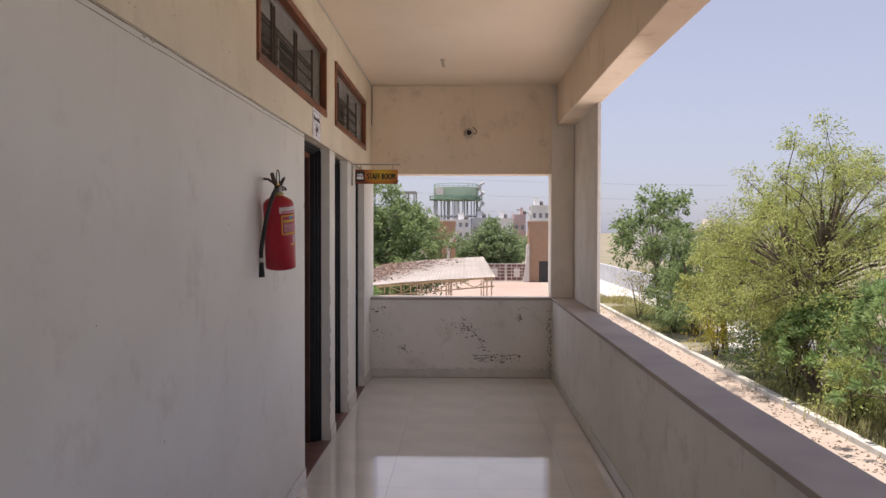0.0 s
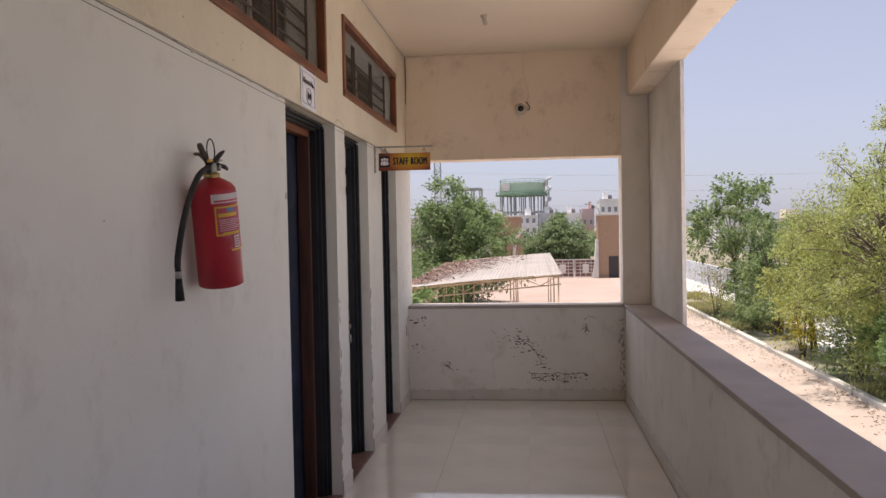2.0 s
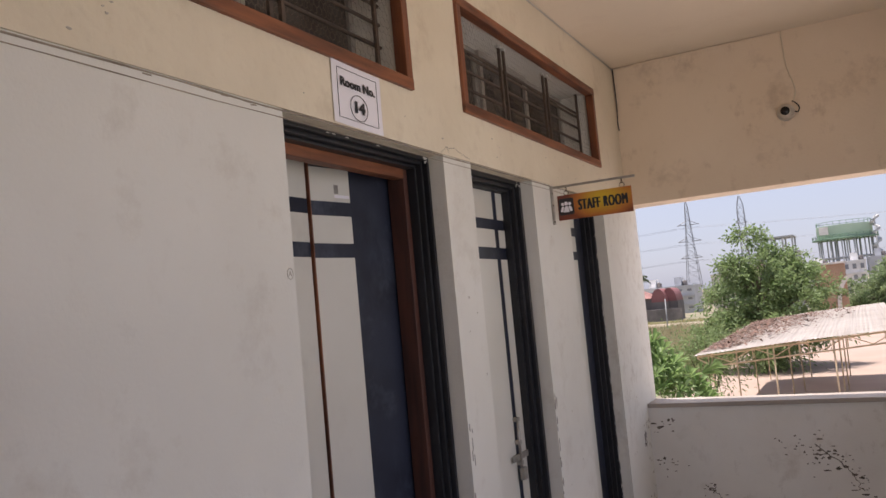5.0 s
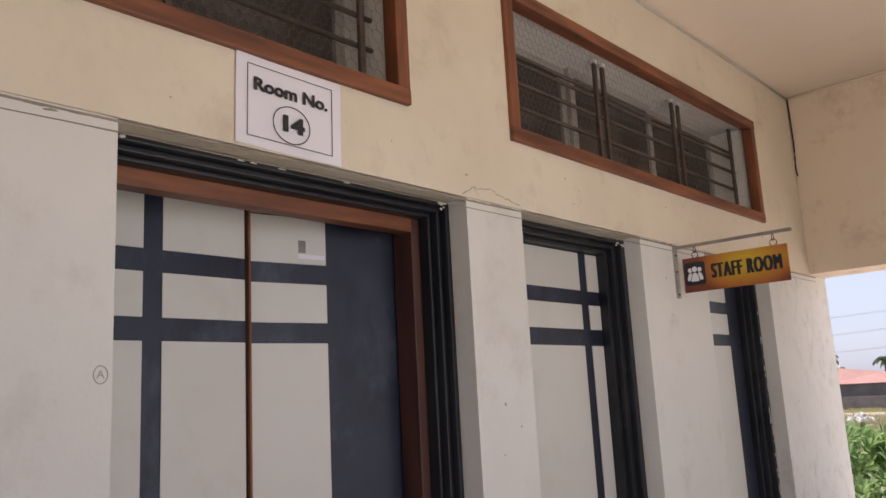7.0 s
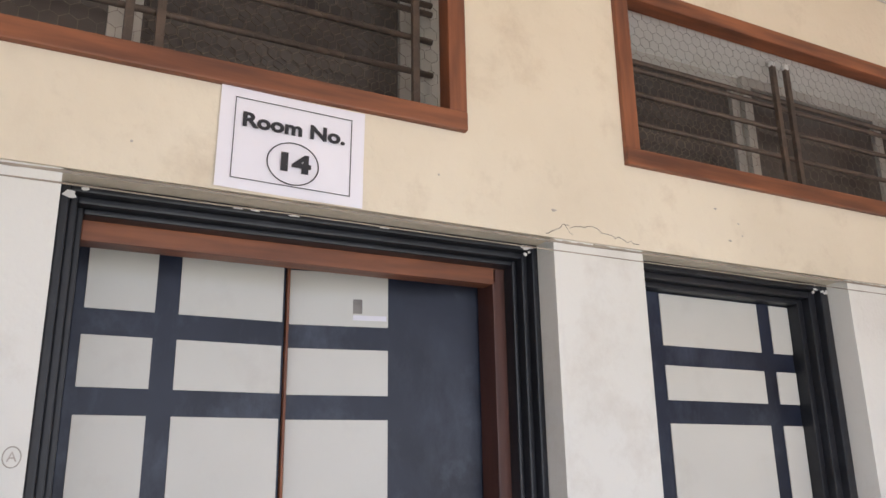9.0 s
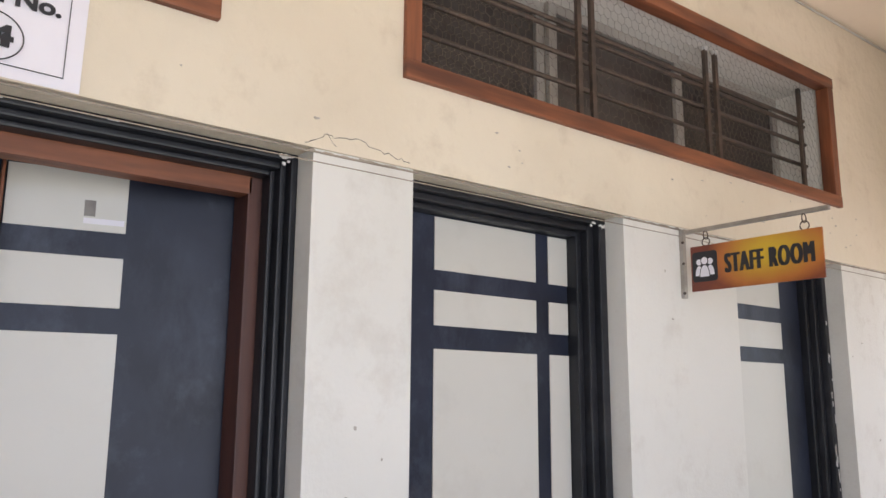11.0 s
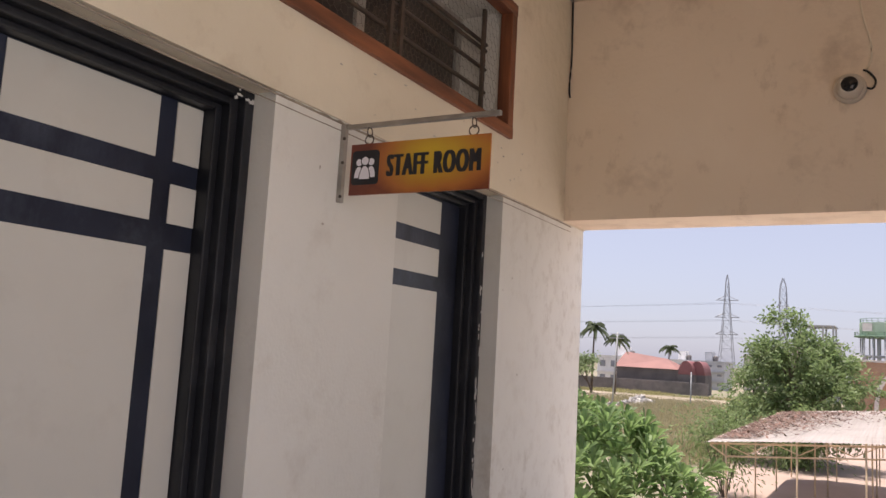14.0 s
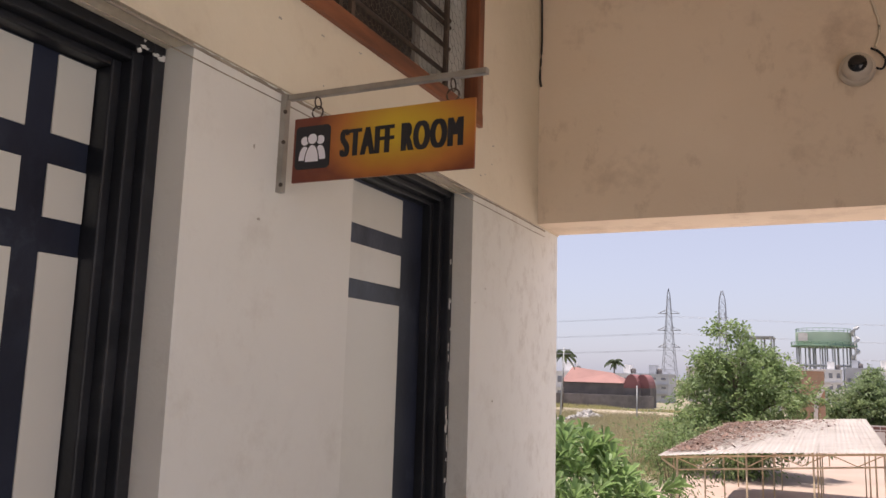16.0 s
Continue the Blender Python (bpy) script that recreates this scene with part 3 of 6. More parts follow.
    for z0, z1, a0, a1 in ((0.294, 0.300, -58, 34), (0.262, 0.275, -52, 2), (0.196, 0.206, -44, 10), (0.136, 0.142, -24, 34)):
        part("label_stripe", sheet(a0, a1, z0, z1, R + 0.002), M["label_yellow"], body, "yellow label stripe")
    part("label_stripe", sheet(-60, -56, 0.20, 0.300, R + 0.002, 2), M["label_yellow"], body)
    part("label_stripe", sheet(-60, -22, 0.195, 0.200, R + 0.002, 5), M["label_yellow"], body)
    part("label_patch", sheet(-30, -8, 0.279, 0.293, R + 0.002, 4), M["label_blue"], body, "small blue-white emblem")
    part("label_patch", sheet(-14, 8, 0.146, 0.190, R + 0.002, 4), M["label_white"], body)
    part("label_patch", sheet(36, 54, 0.160, 0.25, R + 0.0016, 4), M["label_blue"], body)
    for k in range(7):
        part("label_writing", sheet(-50, -2 + 9 * (k % 3), 0.212 + 0.0065 * k, 0.2140 + 0.0065 * k, R + 0.0022, 6), M["label_white"], body, "unreadable line of print")
    for k in range(4):
        part("label_writing", sheet(-12, 6, 0.152 + 0.009 * k, 0.156 + 0.009 * k, R + 0.0026, 4), M["label_pink"], body)
    return e


def smooth_line(pts, n=6):
    """Catmull-Rom points through a coarse line."""
    pts = [Vector(p) for p in pts]
    out = []
    for i in range(len(pts) - 1):
        p0, p1, p2, p3 = pts[max(i - 1, 0)], pts[i], pts[i + 1], pts[min(i + 2, len(pts) - 1)]
        for k in range(n):
            t = k / n
            out.append(0.5 * ((2 * p1) + (p2 - p0) * t + (2 * p0 - 5 * p1 + 4 * p2 - p3) * t * t + (3 * p1 - p0 - 3 * p2 + p3) * t ** 3))
    return out + [pts[-1]]


fire_extinguisher().scale = (1, 1, 0.965)

# ---- room number paper ----
paper = thing("room_number_paper", pose(0.0075, 0.404, 2.448, -1.0, 0, 0), "white printed paper notice taped above the door", "notice")
bm = bmesh.new()
grid = [[bm.verts.new((0.001 + 0.0035 * (i / 8 * 2 - 1) ** 2 * (0.3 + 0.7 * abs(j / 6 - 0.5)), -0.1485 + 0.297 * i / 8, -0.105 + 0.21 * j / 6)) for j in range(7)] for i in range(9)]
for i in range(8):
    for j in range(6):
        bm.faces.new((grid[i][j], grid[i + 1][j], grid[i + 1][j + 1], grid[i][j + 1])).smooth = True
sheet_ob = part("sheet", bm, M["paper"], paper, "white paper sheet")
bm = bmesh.new()
for y0, y1, z0, z1 in ((-0.120, 0.120, 0.0828, 0.084), (-0.120, 0.120, -0.084, -0.0828), (-0.120, -0.1188, -0.0828, 0.0828), (0.1188, 0.120, -0.0828, 0.0828)):
    add_box(bm, 0.0035, 0.005, y0, y1, z0, z1)
part("border", bm, M["ink"], paper, "thin black printed border")
FACE = pose(0.0055, 0, 0.038, 90, 0, 90)
text_part("room_text", "Room No.", 0.041, M["ink"], paper, FACE, stretch=1.2, fat=0.0014)
text_part("number_text", "14", 0.050, M["ink"], paper, pose(0.0055, 0, -0.036, 90, 0, 90), stretch=1.4, fat=0.0026)
bm = bmesh.new()
ring = [(0.005, 0.052 * math.cos(2 * math.pi * k / 40), -0.036 + 0.044 * math.sin(2 * math.pi * k / 40)) for k in range(41)]
add_tube(bm, ring, 0.0012, 5, False)
part("ring", bm, M["ink"], paper, "printed black ring")

# ---- staff room sign ----
sign_mat = bpy.data.materials.new("sign_print")
sign_mat.use_nodes = True
nt = sign_mat.node_tree
co = nt.nodes.new("ShaderNodeTexCoord")
mp = nt.nodes.new("ShaderNodeMapping")
mp.inputs["Location"].default_value = (-0.22, 0, -0.20)
mp.inputs["Scale"].default_value = (4.8, 1, 9.0)
gr = nt.nodes.new("ShaderNodeTexGradient")
gr.gradient_type = "SPHERICAL"
nz = nt.nodes.new("ShaderNodeTexNoise")
nz.inputs["Scale"].default_value = 8
nz.inputs["Detail"].default_value = 4
ad = nt.nodes.new("ShaderNodeMath")
ad.operation = "MULTIPLY_ADD"
ad.inputs[1].default_value = 0.42
rp = nt.nodes.new("ShaderNodeValToRGB")
rp.color_ramp.elements[0].position = 0.20
rp.color_ramp.elements[0].color = (0.16, 0.035, 0.018, 1)
rp.color_ramp.elements[1].position = 1.0
rp.color_ramp.elements[1].color = (0.62, 0.41, 0.03, 1)
el = rp.color_ramp.elements.new(0.48)
el.color = (0.45, 0.155, 0.032, 1)
nt.links.new(co.outputs["Object"], mp.inputs[0])
nt.links.new(mp.outputs[0], gr.inputs[0])
nt.links.new(co.outputs["Object"], nz.inputs["Vector"])
nt.links.new(nz.outputs[0], ad.inputs[0])
nt.links.new(gr.outputs["Fac"], ad.inputs[2])
nt.links.new(ad.outputs[0], rp.inputs[0])
nt.links.new(rp.outputs[0], nt.nodes["Principled BSDF"].inputs["Base Color"])
nt.nodes["Principled BSDF"].inputs["Roughness"].default_value = 0.35



def rounded_plate(cx, cz, hw, hh, r, ya, yb):
    """A thin upright plate with rounded corners."""
    bm = bmesh.new()
    ring = []
    for k, (sx, sz) in enumerate(((1, 1), (-1, 1), (-1, -1), (1, -1))):
        for q in range(6):
            a = math.pi / 2 * (k + q / 5)
            ring.append((cx + sx * (hw - r) + r * math.cos(a), cz + sz * (hh - r) + r * math.sin(a)))
    back = [bm.verts.new((x, ya, z)) for x, z in ring]
    front = [bm.verts.new((x, yb, z)) for x, z in ring]
    bm.faces.new(back)
    bm.faces.new(front)
    for k in range(len(ring)):
        bm.faces.new((back[k], back[(k + 1) % len(ring)], front[(k + 1) % len(ring)], front[k]))
    return bm


sign = thing("staff_room_sign", pose(0.239, 2.292, 2.204, 0, 0.3, 0), "orange-yellow hanging sign board on a steel wall bracket", "sign")
W, H = 0.203, 0.0675
part("board", box(-W, W, -0.003, 0.003, -H, H, 0.001), sign_mat, sign, "orange and yellow printed board")
for side, rz in ((-1, 0), (1, 180)):
    s = -side
    for k, dx in enumerate((-0.0038, -0.0019, 0.0, 0.0019, 0.0038)):
        text_part("sign_text", "STAFF ROOM", 0.080, M["ink"], sign, pose((0.046 + dx) * s, (0.0034 + 0.00015 * k) * side, 0.002, 90, 0, rz), stretch=0.485, spacing=1.2)
    plate = part("pictogram_plate", rounded_plate(-0.155 * s, 0.004, 0.042, 0.045, 0.010, 0.003 * side, 0.0042 * side), M["ink"], sign, "dark square pictogram plate")
    for k, (dx, dz, r) in enumerate(((-0.019, 0.018, 0.0092), (0.019, 0.018, 0.0092), (0.0, 0.021, 0.0108))):
        bm = bmesh.new()
        cx = -0.155 * s + dx
        ctr = (0.0048 + 0.0004 * k) * side
        head = [(cx + r * math.cos(2 * math.pi * q / 16), ctr, dz + r * math.sin(2 * math.pi * q / 16)) for q in range(16)]
        body = [(cx + 1.45 * r * math.cos(math.pi * q / 10), ctr, dz - 4.4 * r + 3.2 * r * math.sin(math.pi * q / 10)) for q in range(11)]
        if k == 2:
            rim = bmesh.new()
            for ring, cz, g in ((head, dz, 1.28), (body, dz - 2.8 * r, 1.2)):
                rv = [rim.verts.new((cx + (p[0] - cx) * g, 0.0053 * side, cz + (p[2] - cz) * g)) for p in ring]
                rim.faces.new(rv)
            part("pictogram_outline", rim, M["ink"], plate)
            ctr = 0.0058 * side
            head = [(p[0], ctr, p[2]) for p in head]
            body = [(p[0], ctr, p[2]) for p in body]
        for ring in (head, body):
            front = [bm.verts.new(p) for p in ring]
            rear = [bm.verts.new((p[0], 0.0040 * side, p[2])) for p in ring]
            bm.faces.new(front)
            bm.faces.new(rear[::-1])
            for q in range(len(ring)):
                bm.faces.new((front[q], front[(q + 1) % len(ring)], rear[(q + 1) % len(ring)], rear[q]))
        part("pictogram", bm, M["paper"], sign, "plain white round-topped shape")
# bracket: upright on the wall and arm
part("bracket_upright", box(-0.239, -0.225, -0.008, 0.008, -0.085, 0.125, 0.002), M["steel"], sign, "steel bracket upright")
for z in (-0.07, 0.02, 0.085):
    part("screw", tube([(-0.2255, -0.0095, z), (-0.2255, -0.007, z)], 0.0045, 8), M["iron"], sign, "dark rusty screw")
part("bracket_arm", box(-0.221, 0.225, -0.007, 0.007, 0.110, 0.122, 0.002), M["steel"], sign, "steel bracket arm")
for x in (-0.150, 0.155):
    bm = bmesh.new()
    for k, z in enumerate((0.098, 0.078)):
        pts = []
        for q in range(15):
            a = 2 * math.pi * q / 14
            pts.append((x + (0.013 * math.cos(a) if k else 0), 0 if k else 0.011 * math.cos(a), z + 0.0125 * math.sin(a)))
        add_tube(bm, pts, 0.0018, 6, False)
    part("hanging_ring", bm, M["iron"], sign, "small dark steel ring")

# ---- dome camera on the beam ----
cctv = thing("dome_camera", pose(1.132, END, 2.812, 90, 0, 0), "small off-white dome security camera on the beam", "security camera")
part("base", spin([(0.055, 0), (0.057, 0.004), (0.056, 0.022), (0.050, 0.030)], 28), M["cctv_white"], cctv, "off-white round base")
part("ball", spin([(0.045, 0.028), (0.047, 0.040), (0.043, 0.056), (0.034, 0.068), (0.030, 0.070)], 28), M["cctv_white"], cctv)
part("lens", spin([(0.030, 0.068), (0.028, 0.074), (0.016, 0.079), (0.004, 0.081)], 24), M["lens_black"], cctv, "glossy black lens")
part("lead", tube(smooth_line([(0.05, 0.0, 0.012), (0.075, -0.01, 0.02), (0.085, 0.02, 0.02), (0.065, 0.055, 0.012), (0.045, 0.07, 0.006)]), 0.004, 8), M["rubber"], cctv, "short black lead")
cable = thing("camera_cable", (1.20, END - 0.004, 2.885), "thin pale cable running up the beam", "cable")
part("cable_run", tube(smooth_line([(-0.01, 0, 0), (0.005, 0, 0.08), (-0.03, 0, 0.25), (-0.04, 0, 0.478)]), 0.0045, 6), M["plaster_up"], cable)
part("ceiling_run", tube([(-0.04, -0.002, 0.472), (-0.9, -0.002, 0.470), (-1.19, -0.002, 0.468)], 0.005, 6), M["plaster_beam"], cable)
# corner conduit
conduit = thing("corner_cable", (0.014, END - 0.008, 2.90), "thin dark cable in the wall corner", "cable")
part("cable_run", tube(smooth_line([(0, 0, 0.46), (0.004, 0, 0.2), (-0.002, 0, 0.05), (0.003, 0, 0.0)]), 0.004, 6), M["rubber"], conduit)
wire = thing("ceiling_cable", (0.012, 0, CEIL - 0.012), "thin grey cable along the wall under the ceiling", "cable")
part("cable_run", tube(smooth_line([(0, -7.4, 0), (0.004, -5, -0.004), (0, -2, 0.0), (0.003, 0.5, -0.006), (0, 2, 0), (0, END - 0.01, 0)], 4), 0.0045, 6), M["reveal"], wire)

# ---- bare lamp holder on the ceiling ----
holder = thing("lamp_holder", pose(0.865, 2.53, CEIL, 180, 0, 0), "small empty beige lamp holder on the ceiling", "lamp holder")
part("rose", spin([(0.028, 0), (0.028, 0.01), (0.020, 0.018)], 20), M["cctv_white"], holder)
part("socket", tube([(0, 0, 0.016), (0.006, 0, 0.045), (0.012, -0.004, 0.075)], [0.017, 0.018, 0.016], 14), M["cctv_white"], holder, "tilted beige socket")


# ---- peeled paint on the end parapet ----
def blot(cx, cz, w, h, seed, n=9):
    rnd = random.Random(seed)
    pts = []
    for k in range(n):
        a = 2 * math.pi * k / n
        r = 0.45 + 0.6 * rnd.random()
        pts.append((cx + 0.5 * w * r * math.cos(a), cz + 0.5 * h * r * math.sin(a)))
    return pts


def peeled(parent, y, spots, material, name, label, along="x"):
    for i, (cx, cz, w, h) in enumerate(spots):
        bm = bmesh.new()
        pts = blot(cx, cz, w, h, i * 7 + len(name))
        if along == "x":
            top = [bm.verts.new((px, y - 0.0015, pz)) for px, pz in pts]
            low = [bm.verts.new((px, y + 0.001, pz)) for px, pz in pts]
        else:
            top = [bm.verts.new((y + 0.0015, px, pz)) for px, pz in pts]
            low = [bm.verts.new((y - 0.001, px, pz)) for px, pz in pts]
        bm.faces.new(top)
        n = len(pts)
        for k in range(n):
            bm.faces.new((top[k], top[(k + 1) % n], low[(k + 1) % n], low[k]))
        part(name, bm, material, parent, label if i == 0 else "")


rnd = random.Random(5)
spots = []
for cx, cz, sx, sz, n in ((0.88, 0.62, 0.09, 0.03, 12), (1.10, 0.58, 0.06, 0.05, 44), (1.22, 0.50, 0.035, 0.03, 14), (1.29, 0.38, 0.03, 0.05, 22), (1.36, 0.225, 0.16, 0.028, 46), (1.62, 0.23, 0.08, 0.03, 12), (0.12, 0.78, 0.05, 0.03, 14), (0.08, 0.52, 0.05, 0.05, 14), (0.38, 0.33, 0.04, 0.035, 14)):
    for _ in range(n):
        big = rnd.random() < 0.28
        spots.append((cx + rnd.gauss(0, sx), cz + rnd.gauss(0, sz), rnd.uniform(0.010, 0.062 if big else 0.028), rnd.uniform(0.005, 0.030 if big else 0.013)))
peeled(wall_north, END, spots, M["peel"], "peeled_patch", "dark patch where paint has flaked off")


def crack(parent, x, pts, radius, seed, along="x", wander=0.006):
    """A thin wandering crack on a wall face."""
    rnd = random.Random(seed)
    line = []
    for (ya, za), (yb, zb) in zip(pts, pts[1:]):
        for k in range(6):
            u = k / 6
            line.append((ya + (yb - ya) * u + rnd.gauss(0, wander), za + (zb - za) * u + rnd.gauss(0, wander)))
    line.append(pts[-1])
    line = [(q, x, z) if along == "x" else (x, q, z) for q, z in line]
    part("crack", tube(line, [radius * rnd.uniform(0.5, 1.3) for _ in line], 4), M["peel"], parent, "thin dark crack")


crack(wall_north, END, [(1.16, 0.262), (1.40, 0.258), (1.58, 0.25), (1.72, 0.262)], 0.0026, 1)
crack(wall_north, END, [(1.04, 0.64), (1.20, 0.52), (1.27, 0.42), (1.31, 0.34)], 0.0026, 2)
crack(wall_north, END, [(1.22, 0.26), (1.24, 0.20), (1.33, 0.19)], 0.0022, 3)
crack(wall_north, END, [(1.42, 0.26), (1.44, 0.19), (1.55, 0.185)], 0.0022, 4)
crack(wall_north, END, [(0.34, 0.37), (0.40, 0.32), (0.44, 0.27)], 0.0018, 5)
crack(wall_north, END, [(1.70, 0.78), (1.76, 0.81), (1.83, 0.79)], 0.0018, 6)
# grey scuffs, and black mould by the corner and along the skirting
for parent, y, c, z, along in ((wall_north, END, 1.72, 0.70, "x"), (wall_west, 0.0, 3.75, 0.70, "y")):
    scuff = [(c + rnd.gauss(0, 0.022), z + rnd.gauss(0, 0.035), rnd.uniform(0.006, 0.028), rnd.uniform(0.008, 0.032)) for _ in range(26)]
    peeled(parent, y, scuff, M["smudge"], "grey_stain", "grey rubbed stain", along)
mould = [(PAR - 0.012 - abs(rnd.gauss(0, 0.028)), rnd.uniform(0.10, 0.78), rnd.uniform(0.006, 0.022), rnd.uniform(0.010, 0.05)) for _ in range(90)]
mould += [(rnd.uniform(0.03, 2.06), 0.102 + abs(rnd.gauss(0, 0.006)), rnd.uniform(0.01, 0.06), rnd.uniform(0.003, 0.009)) for _ in range(50)]
peeled(wall_north, END, mould, M["grime"], "mould_stain", "brown grime speckle")
mould = [(END - 0.012 - abs(rnd.gauss(0, 0.09)), rnd.uniform(0.10, 0.85), rnd.uniform(0.006, 0.03), rnd.uniform(0.008, 0.04)) for _ in range(50)]
peeled(wall_west, 0.0, mould[:24], M["grime"], "mould_stain", "brown grime speckle", "y")
# grime rubbed into the pier edges beside the doors
for a, b in ((1.023, 1.09), (2.026, 2.08)):
    mould = [(a + abs(rnd.gauss(0, 0.018)), rnd.uniform(0.12, 1.25), rnd.uniform(0.004, 0.016), rnd.uniform(0.015, 0.07)) for _ in range(40)]
    peeled(wall_west, 0.0, mould, M["smudge"], "grime_mark", "dark grime on the pier edge", "y")
crack(wall_west_upper, 0.006, [(1.00, 2.345), (1.05, 2.372), (1.12, 2.378), (1.20, 2.362), (1.27, 2.352)], 0.0008, 7, "y", 0.003)
crack(wall_west_upper, 0.006, [(1.05, 2.372), (1.075, 2.352)], 0.0007, 8, "y", 0.002)
# hairline plaster gap above the lintel line
rnd = random.Random(9)
for z, h in ((LINTEL - 0.006, 0.0045), (LINTEL - 0.028, 0.0025)):
    bm = bmesh.new()
    add_tube(bm, [(0.0005, BACK + 0.01 + 0.1 * k, z + 0.003 * noise.noise(Vector((k * 0.31, z * 50, 0)))) for k in range(116)], [h * (0.55 + 0.6 * abs(noise.noise(Vector((k * 0.7, z * 90, 3))))) for k in range(116)], 5, False)
    part("plaster_groove", bm, M["groove"], wall_west, "thin dark joint line in the plaster")
spots = [(-rnd.uniform(0.05, 4.5), LINTEL - 0.008 + rnd.uniform(-0.006, 0.006), rnd.uniform(0.01, 0.05), rnd.uniform(0.003, 0.007)) for k in range(22)]
spots += [(y + rnd.uniform(-0.01, 0.01), LINTEL - 0.004, rnd.uniform(0.02, 0.05), rnd.uniform(0.003, 0.009)) for a, b in ((1.02, 1.25), (2.0, 2.55), (3.28, 3.86)) for y in [a + 0.04 * k for k in range(int((b - a) / 0.04) + 1)]]
peeled(wall_west, 0.0, spots, M["groove"], "plaster_crack", "chipped plaster joint", "y")

# chipped paint on the worn door frame
rnd = random.Random(14)
chips = [(rnd.uniform(0.335, 0.352), rnd.uniform(0.2, 2.25), rnd.uniform(0.004, 0.012), rnd.uniform(0.01, 0.06)) for _ in range(46)]
peeled(d3, -0.0655, chips, M["plaster_parapet"], "paint_chip", "pale chip in the black paint", "y")
chips = [(0.345 + rnd.gauss(0, 0.02) - 0.0, 2.315 + rnd.gauss(0, 0.01), rnd.uniform(0.006, 0.02), rnd.uniform(0.005, 0.014)) for _ in range(8)]
peeled(d2, -0.0655, chips, M["plaster_parapet"], "paint_chip", "pale chip in the black paint", "y")
chips = [(0.49 + rnd.gauss(0, 0.02), 2.325 + rnd.gauss(0, 0.008), rnd.uniform(0.006, 0.025), rnd.uniform(0.005, 0.012)) for _ in range(8)] + [(-0.495, 2.318, 0.03, 0.02), (-0.47, 2.33, 0.02, 0.01)] + [(rnd.uniform(-0.3, 0.5), 2.332, rnd.uniform(0.01, 0.035), 0.004) for _ in range(5)]
peeled(d1, -0.0655, chips, M["plaster_parapet"], "paint_chip", "pale chip in the black paint", "y")
# specks and scuffs on the wall
rnd = random.Random(15)
specks = []
for _ in range(30):
    y = rnd.choice((rnd.uniform(-4.5, -0.1), rnd.uniform(1.04, 1.26), rnd.uniform(2.03, 2.56), rnd.uniform(3.31, 3.88)))
    if abs(y + 1.15) < 0.3:
        continue
    specks.append((y, rnd.uniform(0.2, 2.2), rnd.uniform(0.004, 0.014), rnd.uniform(0.004, 0.014)))
peeled(wall_west, 0.0, specks, M["speck"], "wall_speck", "small grey speck on the paint", "y")
specks = [(rnd.uniform(-3.5, 3.8), rnd.uniform(2.38, 2.53), rnd.uniform(0.004, 0.02), rnd.uniform(0.003, 0.008)) for _ in range(40)]
peeled(wall_west_upper, 0.006, specks, M["speck"], "wall_speck", "small grey speck on the plaster", "y")

# small pencilled mark beside the first door
bm = bmesh.new()
add_tube(bm, [(0.001, -0.022 + 0.013 * math.cos(2 * math.pi * k / 24), 1.854 + 0.016 * math.sin(2 * math.pi * k / 24)) for k in range(25)], 0.0010, 5, False)
part("pencil_ring", bm, M["speck"], wall_west, "small pencilled ring on the wall")
text_part("pencil_letter", "A", 0.022, M["speck"], wall_west, pose(0.0008, -0.022, 1.854, 90, 0, 90), thick=0.0004)

# ---- outside: ground, yard, kerb ----
M["ground"] = surface("dry_earth", (0.27, 0.23, 0.17), (0.20, 0.19, 0.12), 0.95, 0.12, 3.0, 0.4, dirt=(0.16, 0.17, 0.07), dirt_amount=0.7, depth=0.05)
M["paving"] = surface("pink_paving", (0.41, 0.31, 0.255), (0.365, 0.275, 0.225), 0.9, 0.25, 20, 0.2, dirt=(0.36, 0.30, 0.26), dirt_amount=0.5)
M["border"] = surface("pink_border", (0.43, 0.35, 0.285), (0.37, 0.30, 0.245), 0.9, 0.5, 20, 0.2, dirt=(0.30, 0.24, 0.21), dirt_amount=0.3)
M["kerb"] = surface("kerb_concrete", (0.55, 0.53, 0.47), (0.45, 0.43, 0.38), 0.9, 1.2, 30, 0.3, dirt=(0.25, 0.22, 0.17), dirt_amount=0.5)
M["dead_leaf"] = surface("dead_leaf", (0.10, 0.06, 0.035), (0.16, 0.10, 0.06), 0.9, 3, 30, 0.0, island_vary=0.3)
M["bark"] = surface("bark", (0.16, 0.12, 0.09), (0.09, 0.07, 0.055), 0.95, 3, 25, 0.8, depth=0.03)
M["leaf_neem"] = leaf_material("leaf_neem", (0.31, 0.375, 0.12), (0.43, 0.46, 0.155), 0.4)
M["leaf_green"] = leaf_material("leaf_green", (0.17, 0.25, 0.10), (0.26, 0.34, 0.145), 0.4)
M["leaf_dark"] = leaf_material("leaf_dark", (0.19, 0.26, 0.13), (0.26, 0.33, 0.16), 0.35)
M["leaf_palm"] = leaf_material("leaf_palm", (0.075, 0.105, 0.055), (0.12, 0.15, 0.075), 0.35)
M["leaf_yellow"] = leaf_material("leaf_yellow", (0.50, 0.42, 0.05), (0.36, 0.36, 0.06), 0.3)
M["leaf_frangi"] = leaf_material("leaf_frangipani", (0.16, 0.26, 0.09), (0.25, 0.35, 0.135), 0.35)
M["dry_grass"] = leaf_material("dry_grass", (0.40, 0.35, 0.22), (0.30, 0.28, 0.15), 0.35)

